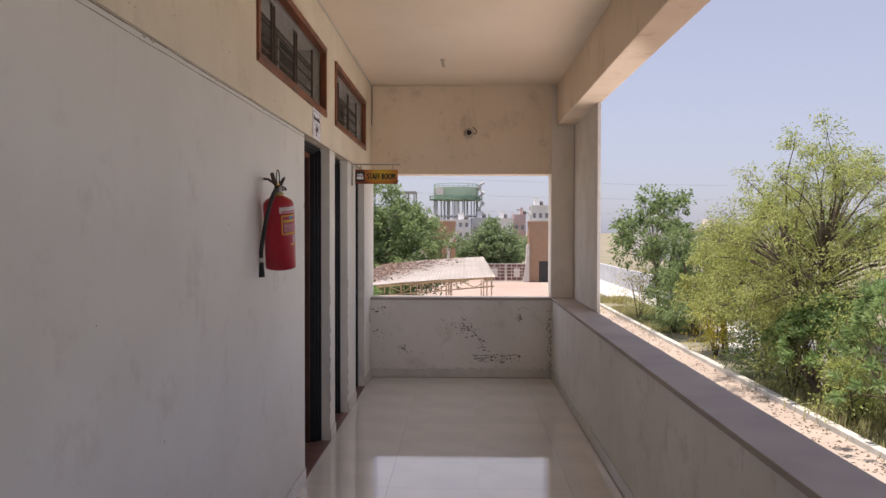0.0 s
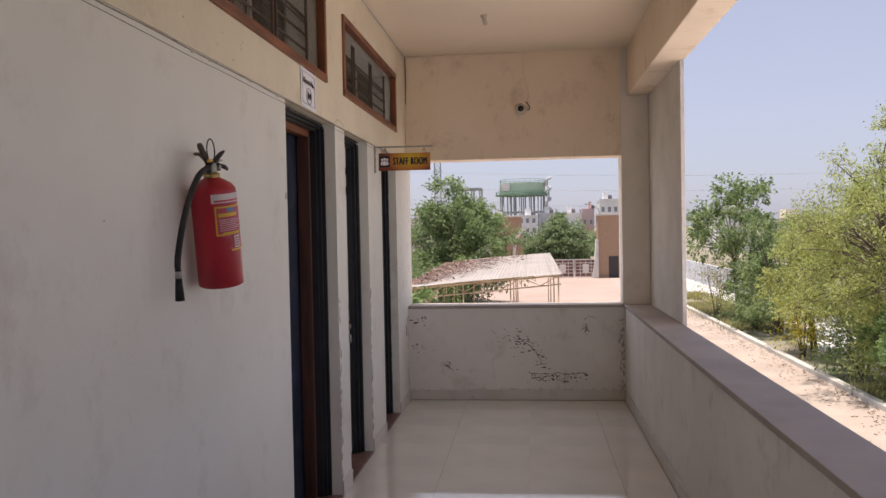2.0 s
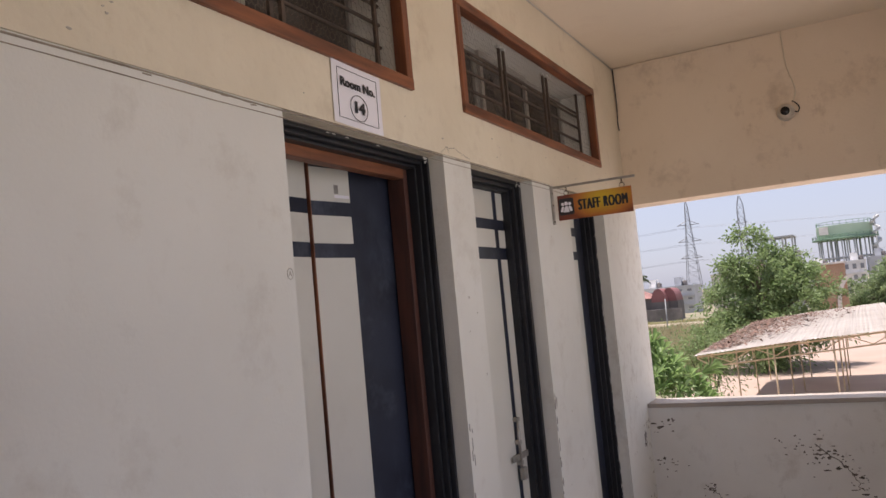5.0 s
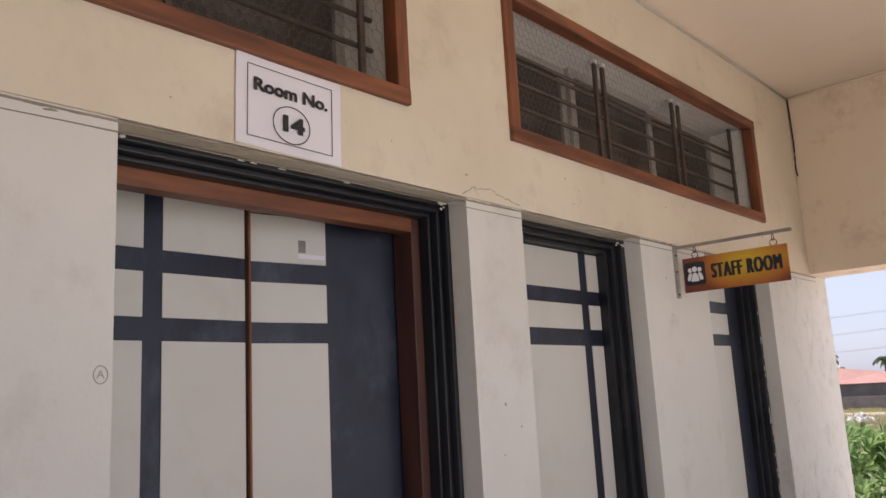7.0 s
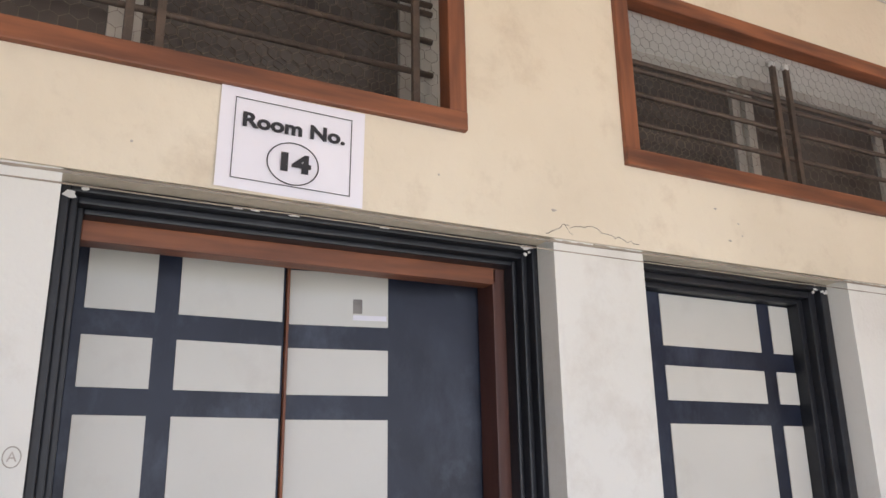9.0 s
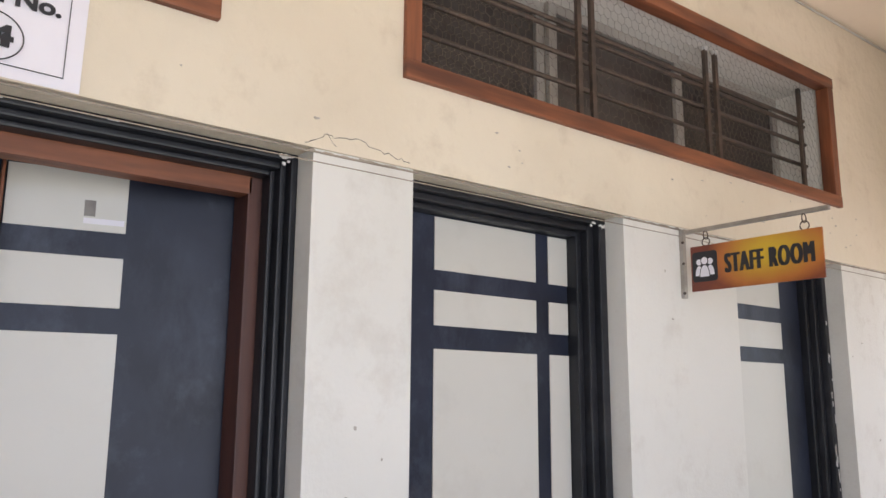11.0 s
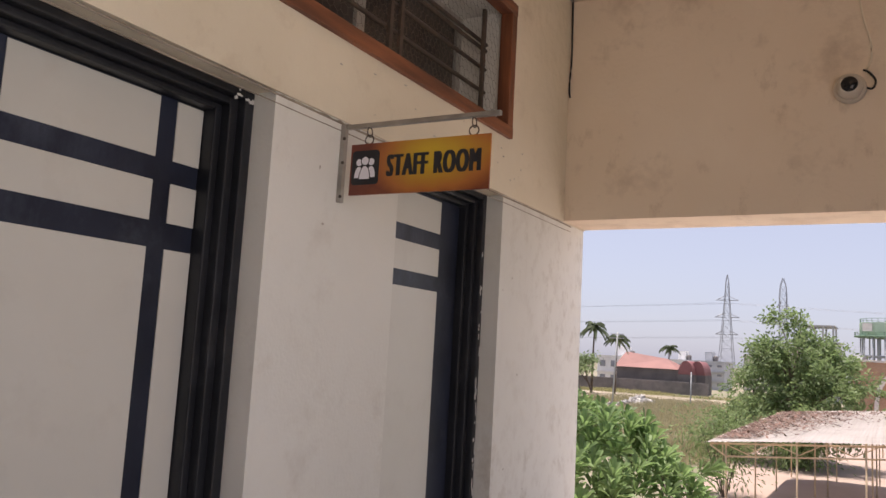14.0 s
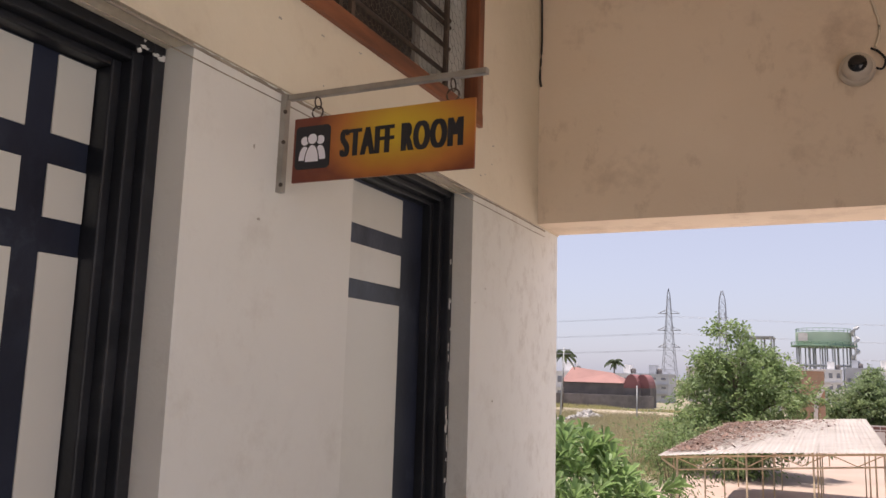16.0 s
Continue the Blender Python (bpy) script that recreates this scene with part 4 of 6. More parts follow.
structure("ground", box(-2500, 2500, -600, 3500, GROUND - 0.5, GROUND - 0.05), M["ground"], "dry earthy ground reaching the horizon", "ground")
structure("yard", box(-7.0, 9.3, -60, 86.0, GROUND - 0.06, GROUND), M["paving"], "pale sandy-pink paved school yard", "paving")
structure("yard_border", box(9.3, 11.05, -60, 86.0, GROUND - 0.06, GROUND), M["border"], "pinkish paved border beside the kerb", "paving")
kerb = structure("kerb", box(11.05, 11.32, -60, 80, GROUND - 0.06, GROUND + 0.16, 0.02), M["kerb"], "pale concrete kerb along the yard", "kerb")
rnd = random.Random(3)
bm = bmesh.new()
for _ in range(900):
    x, y = 11.0 - abs(rnd.gauss(0, 0.6)), rnd.uniform(2, 45)
    a, s = rnd.uniform(0, 6.3), rnd.uniform(0.03, 0.09)
    u, v = Vector((math.cos(a), math.sin(a), 0)) * s, Vector((-math.sin(a), math.cos(a), 0)) * s * 0.4
    c = Vector((x, y, GROUND + 0.006))
    bm.faces.new([bm.verts.new(c + q) for q in (-u, v * 0.9, u + Vector((0, 0, 0.02)), -v)])
litter = tagged(new("leaf_litter", mesh_of("leaf_litter", bm, M["dead_leaf"])), "scattered dead brown leaves on the paving by the kerb", "leaves", kind="stuff")


# ---- trees ----
def leaf_quads(verts, faces, at, direction, length, width, rnd, droop=0.3):
    d = Vector(direction).normalized()
    s = d.cross(Vector((rnd.uniform(-1, 1), rnd.uniform(-1, 1), rnd.uniform(0.2, 1.4))))
    if s.length < 0.01:
        s = Vector((1, 0, 0))
    s.normalize()
    p = Vector(at)
    mid = p + d * length * 0.5
    tip = p + d * length + Vector((0, 0, -droop * length))
    i = len(verts)
    verts.extend([p, mid + s * width * 0.5, tip, mid - s * width * 0.5])
    faces.append((i, i + 1, i + 2, i + 3))


def grow(bm, tips, p, d, length, radius, level, rnd, spread, levels, up):
    """A branch, and its children, as tapered tubes."""
    n = 4
    pts, q, dd = [Vector(p)], Vector(p), Vector(d)
    for _ in range(n):
        dd = (dd + Vector((rnd.gauss(0, 0.13), rnd.gauss(0, 0.13), rnd.gauss(0, 0.08) + up))).normalized()
        q = q + dd * length / n
        pts.append(q.copy())
    radii = [radius * (1 - 0.55 * k / n) for k in range(n + 1)]
    add_tube(bm, pts, radii, 7 if level < 2 else (5 if level < 3 else 3), False)
    if level >= levels:
        tips.append((pts[-1], dd, pts[-3]))
        tips.append((pts[-2], dd, pts[-3]))
        return
    kids = 3 if level < 2 else rnd.choice((3, 4))
    for k in range(kids):
        a = 2 * math.pi * (k + rnd.random() * 0.7) / kids
        side = dd.cross(Vector((0.3, 0.2, 1)))
        side = side.normalized() if side.length > 0.01 else Vector((1, 0, 0))
        side = Matrix.Rotation(a, 3, dd) @ side
        nd = (dd + side * spread * rnd.uniform(0.7, 1.3)).normalized()
        start = pts[-1] if k else pts[-2]
        grow(bm, tips, start, nd, length * rnd.uniform(0.62, 0.85), radius * 0.5, level + 1, rnd, spread, levels, up)


def tree(name, at, height, seed, leaf, label, leaf_size=(0.12, 0.045), per_tip=36, spread=0.75, levels=4, trunk=0.16, up=0.05, cloud=0.45):
    """A small forking tree with a cloud of leaves at each twig."""
    rnd = random.Random(seed)
    t = thing(name, at, label, "tree")
    bm = bmesh.new()
    tips = []
    grow(bm, tips, (0, 0, -0.05), (rnd.gauss(0, 0.05), rnd.gauss(0, 0.05), 1), height * 0.30, trunk, 0, rnd, spread, levels, up)
    verts, faces = [], []
    for p, d, back in tips:
        for _ in range(per_tip):
            o = Vector((rnd.gauss(0, 1), rnd.gauss(0, 1), rnd.gauss(0, 0.7))) * cloud
            o = o * (0.3 + 0.7 * rnd.random())
            v = o.normalized() + Vector((rnd.gauss(0, 0.4), rnd.gauss(0, 0.4), rnd.gauss(0, 0.4) - 0.1))
            s = rnd.uniform(0.7, 1.3)
            leaf_quads(verts, faces, p + o * 0.8, v, leaf_size[0] * s, leaf_size[1] * s, rnd, 0.4)
    f = height / max(v.z for v in verts)
    bmesh.ops.scale(bm, vec=(f, f, f), verts=bm.verts[:])
    part("trunk", bm, M["bark"], t, "grey-brown trunk and limbs")
    me = bpy.data.meshes.new("crown")
    me.from_pydata([tuple(v * f) for v in verts], [], faces)
    me.materials.append(leaf)
    new("crown", me).parent = t
    return t


def lobed_tree(name, at, height, seed, leaf, label, reach, lobes, size, leaves, lobe=(0.7, 1.3), low=0.2, peak=0.55, trunk=0.15, droop=0.25, stems=2):
    """A tree whose crown is many uneven clumps of leaves, each carried by a limb of its own."""
    rnd = random.Random(seed)
    t = thing(name, at, label, "tree")
    bm = bmesh.new()
    feet = []
    for k in range(stems):
        a = 6.283 * k / stems + seed
        lean = 0.10 * height * (stems > 1)
        foot = Vector((0.12 * math.cos(a), 0.12 * math.sin(a), -0.05))
        top = Vector((lean * math.cos(a) + rnd.gauss(0, 0.15), lean * math.sin(a) + rnd.gauss(0, 0.15), height * 0.62))
        mid = foot.lerp(top, 0.5) + Vector((rnd.gauss(0, 0.12), rnd.gauss(0, 0.12), 0))
        feet.append((foot, mid, top))
        add_tube(bm, smooth_line([foot, mid, top], 4), [trunk * (1 - 0.075 * q) for q in range(9)], 7, False)
    verts, faces = [], []
    for k in range(lobes):
        a = 2.4 * k + rnd.uniform(-0.5, 0.5)
        u = math.sqrt((k + 0.5) / lobes)
        r = reach * u * rnd.uniform(0.75, 1.1)
        roof = height * (1 - peak * u * u) * rnd.uniform(0.90, 1.0)
        z = roof - (roof - height * low) * rnd.random() ** 1.4
        size_k = rnd.uniform(*lobe) * (1.15 - 0.35 * z / height)
        c = Vector((r * math.cos(a), r * math.sin(a), max(size_k, min(z, height - size_k * 0.7))))
        foot, mid, top = min(feet, key=lambda f: (f[2] - c).length)
        start = mid.lerp(top, max(0.0, min(1.0, c.z / height * 1.2 - 0.35)))
        knee = start.lerp(c, 0.5) + Vector((rnd.gauss(0, 0.15), rnd.gauss(0, 0.15), 0.12 * (c - start).length))
        add_tube(bm, smooth_line([start, knee, c], 3), [trunk * 0.36 * (1 - 0.13 * q) for q in range(7)], 4, False)
        twigs = [Vector((rnd.gauss(0, 1), rnd.gauss(0, 1), rnd.gauss(0.25, 0.8))).normalized() for _ in range(11)]
        for w in twigs:
            add_tube(bm, [c, c + w * size_k * 0.9], [trunk * 0.06, trunk * 0.02], 3, False)
        for _ in range(leaves):
            w = rnd.choice(twigs)
            o = w * size_k * rnd.uniform(0.35, 1.05) + Vector((rnd.gauss(0, 1), rnd.gauss(0, 1), rnd.gauss(0, 0.8))) * size_k * 0.20
            d = w + Vector((rnd.gauss(0, 0.6), rnd.gauss(0, 0.6), rnd.gauss(0, 0.5)))
            s = rnd.uniform(0.7, 1.3)
            leaf_quads(verts, faces, c + o, d, size[0] * s, size[1] * s, rnd, droop)
    part("trunk", bm, M["bark"], t, "grey-brown trunk and limbs")
    me = bpy.data.meshes.new("crown")
    me.from_pydata([tuple(v) for v in verts], [], faces)
    me.materials.append(leaf)
    new("crown", me).parent = t
    return t


def rosette_tree(name, at, height, seed, leaf, label, radius, size=0.26):
    """A frangipani: fat forking branches, each tip with a whorl of long leaves."""
    rnd = random.Random(seed)
    t = thing(name, at, label, "tree")
    bm, tips = bmesh.new(), []
    for k in range(4):
        a = math.pi / 2 * k + 0.5
        grow(bm, tips, (0.1 * math.cos(a), 0.1 * math.sin(a), -0.05), (0.5 * math.cos(a), 0.5 * math.sin(a), 1), height * 0.33, 0.09, 0, rnd, 0.7, 3, 0.08)
    part("trunk", bm, M["bark"], t, "stout grey forking branches")
    verts, faces = [], []
    extra = []
    for _ in range(230):
        a, r = rnd.uniform(0, 6.283), radius * math.sqrt(rnd.random())
        z = height * (0.58 + 0.40 * math.sqrt(max(0, 1 - (r / radius) ** 2)) * rnd.uniform(0.65, 1.0))
        extra.append((Vector((r * math.cos(a), r * math.sin(a), z)), Vector((0.4 * math.cos(a), 0.4 * math.sin(a), 1)), None))
    for p, d, _ in tips + extra:
        n = rnd.randint(11, 15)
        d = Vector(d).normalized()
        for k in range(n):
            a = 2.4 * k
            tilt = 0.35 + 0.9 * k / n
            u = d.cross(Vector((0, 0.2, 1)))
            u = u.normalized() if u.length > 0.01 else Vector((1, 0, 0))
            side = Matrix.Rotation(a, 3, d) @ u
            w = (d * math.cos(tilt) + side * math.sin(tilt)).normalized()
            L, wd = size * rnd.uniform(0.75, 1.2), size * 0.27
            s = w.cross(d)
            s = s.normalized() if s.length > 0.01 else u
            base = p + w * 0.03
            i = len(verts)
            m1, m2 = base + w * L * 0.45, base + w * L * 0.75 + Vector((0, 0, -0.04 * L))
            fold = d * 0.02
            tip = base + w * L + Vector((0, 0, -0.14 * L))
            verts.extend([base, m1 + s * wd * 0.42 + fold, m2 + s * wd * 0.5 + fold, tip, m2 - s * wd * 0.5 + fold, m1 - s * wd * 0.42 + fold, m1, m2])
            faces.extend([(i, i + 1, i + 6), (i, i + 6, i + 5), (i + 1, i + 2, i + 7, i + 6), (i + 5, i + 6, i + 7, i + 4), (i + 2, i + 3, i + 7), (i + 7, i + 3, i + 4)])
    me = bpy.data.meshes.new("crown")
    me.from_pydata([tuple(v) for v in verts], [], faces)
    me.materials.append(leaf)
    new("crown", me).parent = t
    return t


def shrub(name, at, height, radius, seed, leaf, label, n=2600, size=(0.11, 0.05)):
    rnd = random.Random(seed)
    t = thing(name, at, label, "shrub")
    bm = bmesh.new()
    for k in range(7):
        a = 2 * math.pi * k / 7 + rnd.random()
        r = radius * rnd.uniform(0.3, 0.7)
        add_tube(bm, [(0.05 * math.cos(a), 0.05 * math.sin(a), -0.05), (r * 0.5 * math.cos(a), r * 0.5 * math.sin(a), height * 0.4), (r * math.cos(a), r * math.sin(a), height * 0.85)], [0.03, 0.02, 0.008], 5, False)
    part("stem_cluster", bm, M["bark"], t, "thin brown stems")
    verts, faces = [], []
    centres = [(Vector((rnd.gauss(0, 0.45) * radius, rnd.gauss(0, 0.45) * radius, height * rnd.uniform(0.25, 0.92))), rnd.uniform(0.12, 0.3) * radius) for _ in range(26)]
    for _ in range(n):
        c, r = rnd.choice(centres)
        o = Vector((rnd.gauss(0, 1), rnd.gauss(0, 1), rnd.gauss(0, 1))) * r
        leaf_quads(verts, faces, c + o, o + Vector((0, 0, 0.1)), size[0] * rnd.uniform(0.7, 1.3), size[1], rnd)
    me = bpy.data.meshes.new("foliage")
    me.from_pydata([tuple(v) for v in verts], [], faces)
    me.materials.append(leaf)
    new("foliage", me).parent = t
    return t


G = GROUND - 0.05
lobed_tree("neem_tree", (13.5, 23.2, G), 9.4, 11, M["leaf_neem"], "large yellow-green neem tree beside the kerb", 4.5, 112, (0.115, 0.046), 380, (0.55, 0.95), 0.22, 0.45, 0.13, 0.3, 3)
lobed_tree("neem_tree", (14.3, 27.0, G), 7.8, 23, M["leaf_neem"], "yellow-green neem tree behind the kerb", 3.0, 60, (0.14, 0.055), 300, (0.5, 0.85), 0.2, 0.45, 0.12, 0.3, 3)
lobed_tree("neem_tree", (12.9, 31.0, G), 6.0, 29, M["leaf_neem"], "smaller yellow-green neem tree by the kerb", 2.0, 34, (0.15, 0.06), 280, (0.45, 0.8), 0.2, 0.45, 0.08, 0.3, 3)
lobed_tree("broadleaf_tree", (13.2, 44.0, G), 8.3, 31, M["leaf_green"], "mid-green tree with an open crown by the kerb", 2.8, 34, (0.26, 0.12), 210, (0.6, 1.0), 0.32, 0.40, 0.10, 0.3, 3)
lobed_tree("broadleaf_tree", (13.3, 37.0, G), 6.4, 37, M["leaf_green"], "low green tree by the kerb", 2.3, 30, (0.2, 0.085), 240, (0.5, 0.85), 0.2, 0.45, 0.09, 0.3, 3)
lobed_tree("neem_tree", (14.5, 17.3, G), 6.8, 43, M["leaf_neem"], "young yellow-green neem tree by the kerb", 2.0, 36, (0.12, 0.048), 300, (0.4, 0.75), 0.2, 0.4, 0.09, 0.3, 2)
rosette_tree("frangipani_tree", (12.9, 15.3, G), 4.6, 41, M["leaf_frangi"], "dark green frangipani beside the kerb", 1.7, 0.24)
rosette_tree("frangipani_tree", (12.7, 20.6, G), 3.4, 44, M["leaf_frangi"], "dark green frangipani under the neem tree", 1.4, 0.24)
shrub("yellow_shrub", (12.0, 44.5, G), 3.0, 1.5, 51, M["leaf_yellow"], "bright yellow-leaved shrub by the kerb")
shrub("yellow_shrub", (12.1, 29.8, G), 2.6, 1.2, 52, M["leaf_yellow"], "yellow-green shrub by the kerb")
shrub("yellow_shrub", (12.3, 22.0, G), 2.5, 1.3, 53, M["leaf_neem"], "yellow-green shrub by the kerb", 3000, (0.13, 0.055))
shrub("green_shrub", (12.2, 17.6, G), 1.9, 1.0, 54, M["leaf_neem"], "yellow-green shrub at the tree's foot", 3600, (0.12, 0.05))
shrub("green_shrub", (12.5, 25.0, G), 2.4, 1.3, 55, M["leaf_green"], "green shrub between the kerb trees", 3600, (0.13, 0.06))
shrub("green_shrub", (12.6, 38.5, G), 2.6, 1.5, 56, M["leaf_green"], "green shrub between the kerb trees", 3200, (0.16, 0.07))
rosette_tree("frangipani_tree", (-2.75, 11.3, G), 5.05, 61, M["leaf_frangi"], "bright green frangipani with whorls of long leaves", 2.0)
lobed_tree("shade_tree", (-3.9, 53.0, G), 9.0, 71, M["leaf_green"], "dense mid-green tree behind the shed", 3.9, 60, (0.26, 0.115), 420, (0.8, 1.4), 0.14, 0.50, 0.16, 0.2, 3)
lobed_tree("shade_tree", (4.6, 100.0, G), 7.0, 73, M["leaf_dark"], "dark green tree beyond the gate", 4.4, 44, (0.40, 0.18), 330, (0.9, 1.6), 0.14, 0.5, 0.2, 0.2, 2)
shrub("green_shrub", (-3.9, 51.0, G), 2.7, 2.3, 77, M["leaf_green"], "green undergrowth at the foot of the shade tree", 4200, (0.26, 0.11))
shrub("green_shrub", (-5.2, 37.0, G), 3.7, 1.9, 75, M["leaf_green"], "loose green shrub beside the shed", 3000, (0.2, 0.07))
shrub("green_shrub", (-2.6, 23.5, G), 1.8, 1.0, 76, M["leaf_yellow"], "yellow-green shrub under the shed's eave", 2400)

# ---- parking shed ----
M["sheet"] = surface("faded_roof_sheet", (0.66, 0.62, 0.58), (0.56, 0.52, 0.48), 0.7, 0.5, 12, 0.2, dirt=(0.27, 0.18, 0.14), dirt_amount=0.6)
M["rust_litter"] = surface("rusty_litter", (0.24, 0.145, 0.11), (0.16, 0.105, 0.08), 0.95, 2, 20, 0.3, island_vary=0.35)
M["cream_pipe"] = surface("cream_pipe_paint", (0.62, 0.50, 0.33), (0.50, 0.38, 0.25), 0.6, 3, 40, 0.1, dirt=(0.25, 0.13, 0.08), dirt_amount=0.4)


def shed():
    s = thing("parking_shed", (0, 0, GROUND), "open parking shed with faded corrugated roof on cream pipes", "shed")
    x0, x1, y0, y1 = -4.2, 2.45, 28.0, 47.0

    def h(x, y):
        u = (x - x0) / (x1 - x0)
        return 3.0 + 0.52 * u + 0.011 * (y - y0) + 0.05 * math.sin(3.1 * u)

    # corrugated sheets, one strip each
    strips = 6
    for k in range(strips):
        ya, yb = y0 + (y1 - y0) * k / strips, y0 + (y1 - y0) * (k + 1) / strips + 0.12
        bm = bmesh.new()
        cols = int((x1 - x0) / 0.075)
        top = []
        for i in range(cols + 1):
            x = x0 + (x1 - x0) * i / cols
            z = h(x, ya) + (0.010 if i % 2 else -0.010) + 0.012 * (k % 2)
            cut = 1.6 * max(0.0, 1 - (x - x0) / 1.6) if k == strips - 1 else 0
            top.append((bm.verts.new((x, ya, z)), bm.verts.new((x, yb - cut, h(x, yb) + (0.010 if i % 2 else -0.010) + 0.012 * (k % 2) + 0.02))))
        for a, b in zip(top, top[1:]):
            bm.faces.new((a[0], b[0], b[1], a[1]))
        bmesh.ops.solidify(bm, geom=bm.faces[:], thickness=0.01)
        part("roof_sheet", bm, M["sheet"], s, "faded corrugated roof sheet")
    for i, x in enumerate((-3.6, -1.5, 0.4, 2.3)):
        for j, y in enumerate((28.3, 34.5, 40.7, 46.6)):
            part("post", tube([(x, y, 0), (x, y, h(x, y) - 0.06)], 0.03, 8), M["cream_pipe"], s, "cream painted pipe post")
    for y in (28.3, 34.5, 40.7, 46.6):
        bm = bmesh.new()
        lo = 0.42
        add_tube(bm, [(x0 + 0.1, y, h(x0, y) - 0.06), (x1 - 0.05, y, h(x1, y) - 0.06)], 0.035, 6)
        add_tube(bm, [(x0 + 0.1, y, h(x0, y) - 0.1), (x0 + 0.6, y, h(x0, y) - lo), (x1 - 0.05, y, h(x1, y) - lo)], 0.03, 6)
        n = 8
        for k in range(n):
            xa = x0 + 0.5 + (x1 - x0 - 0.6) * k / n
            xb = x0 + 0.5 + (x1 - x0 - 0.6) * (k + 1) / n
            za, zb = (lo, 0.06) if k % 2 else (0.06, lo)
            add_tube(bm, [(xa, y, h(xa, y) - za), (xb, y, h(xb, y) - zb)], 0.018, 5)
            if k % 2 == 0:
                add_tube(bm, [(xa, y, h(xa, y) - 0.06), (xa, y, h(xa, y) - lo)], 0.018, 5)
        part("truss", bm, M["cream_pipe"], s, "cream pipe truss")
    for x in (-3.6, -1.5, 0.4, 2.3):
        part("purlin", tube([(x, y0 + 0.05, h(x, y0) - 0.045), (x, y1 - 0.1, h(x, y1) - 0.045)], 0.025, 6), M["cream_pipe"], s)
    rnd = random.Random(8)
    bm = bmesh.new()
    for _ in range(5200):
        y = rnd.uniform(29, 46.5)
        x = x0 + 0.15 + abs(rnd.gauss(0, 1.0)) * (0.6 + 0.11 * (y - 28))
        if x > 1.3 or rnd.random() > 0.35 + 0.04 * (y - 28):
            continue
        a, q = rnd.uniform(0, 6.3), rnd.uniform(0.05, 0.30)
        u, v = Vector((math.cos(a), math.sin(a), rnd.gauss(0, 0.15))) * q, Vector((-math.sin(a), math.cos(a), 0)) * rnd.uniform(0.01, 0.06)
        c = Vector((x, y, h(x, y) + 0.035 + rnd.uniform(0, 0.05)))
        bm.faces.new([bm.verts.new(c + o) for o in (-u, v, u, -v)])
    tagged(part("roof_debris", bm, M["rust_litter"], s, "rusty twigs and dead leaves on the roof"), kind="stuff")
    return s


shed()

# ---- gate and brick piers ----
M["brick"] = surface("brick_face", (0.36, 0.20, 0.13), (0.30, 0.16, 0.10), 0.9, 2.0, 20, 0.3, dirt=(0.22, 0.13, 0.1), dirt_amount=0.4)
M["white_paint"] = surface("weathered_white", (0.70, 0.67, 0.62), (0.60, 0.57, 0.52), 0.7, 1.0, 20, 0.1, dirt=(0.4, 0.36, 0.32), dirt_amount=0.3)
M["dark_door"] = surface("dark_doorway", (0.05, 0.045, 0.045), None, 0.6, 2, 20, 0.1)


def brick_material():
    m = M["brick"]
    nt = m.node_tree
    b = nt.nodes.new("ShaderNodeTexBrick")
    b.inputs["Scale"].default_value = 3.0
    b.inputs["Color1"].default_value = (0.43, 0.27, 0.17, 1)
    b.inputs["Color2"].default_value = (0.36, 0.22, 0.135, 1)
    b.inputs["Mortar"].default_value = (0.38, 0.30, 0.24, 1)
    mp = nt.nodes.new("ShaderNodeMapping")
    mp.inputs["Rotation"].default_value = (radians(90), 0, 0)
    co = nt.nodes.new("ShaderNodeTexCoord")
    nt.links.new(co.outputs["Object"], mp.inputs[0])
    nt.links.new(mp.outputs[0], b.inputs["Vector"])
    nt.links.new(b.outputs[0], nt.nodes["Principled BSDF"].inputs["Base Color"])


brick_material()


def pier(x0, x1, side, label, doorway):
    p = thing("gate_pier", ((x0 + x1) / 2, 82.0, GROUND), label, "gate pier", "gate piers")
    w = (x1 - x0) / 2
    part("brickwork", box(-w, w, -1.0, 1.2, 0, 6.5, 0.03), M["brick"], p, "orange-brown brick body")
    part("cap", box(-w - 0.12, w + 0.12, -1.12, 1.32, 6.5, 6.68, 0.02), M["white_paint"], p, "pale flat cap")
    # curved white buttress
    bm = bmesh.new()
    if doorway:
        prof = [(side * (w + 0.22 + 0.5 * (1 - k / 12) ** 2), 4.0 * k / 12) for k in range(13)]
        base = [(side * (w - 0.02), 0.0)] + prof + [(side * (w - 0.02), 4.0)]
    else:
        arc = [math.pi / 2 * k / 12 for k in range(13)]
        outer = [(w - 0.62 + 1.3 * (1 - math.cos(a)), 2.5 + 2.75 * math.sin(a)) for a in arc]
        inner = [(w - 0.95 + 1.35 * (1 - math.cos(a)), 2.5 + 3.0 * math.sin(a)) for a in arc]
        base = [(w - 0.95, 0.0), (w - 0.62, 0.0)] + outer + inner[::-1]
    front = [bm.verts.new((x, -1.3, z)) for x, z in base]
    back = [bm.verts.new((x, -0.99 if not doorway else 0.2, z)) for x, z in base]
    bm.faces.new(front)
    bm.faces.new(back[::-1])
    n = len(base)
    for k in range(n):
        bm.faces.new((front[k], front[(k + 1) % n], back[(k + 1) % n], back[k]))
    part("buttress", bm, M["white_paint"], p, "curved white plaster buttress")
    if doorway:
        part("doorway", box(-0.75, 0.25, -1.05, -0.98, 0.0, 2.25, 0.01), M["dark_door"], p, "dark closed door")
    return p


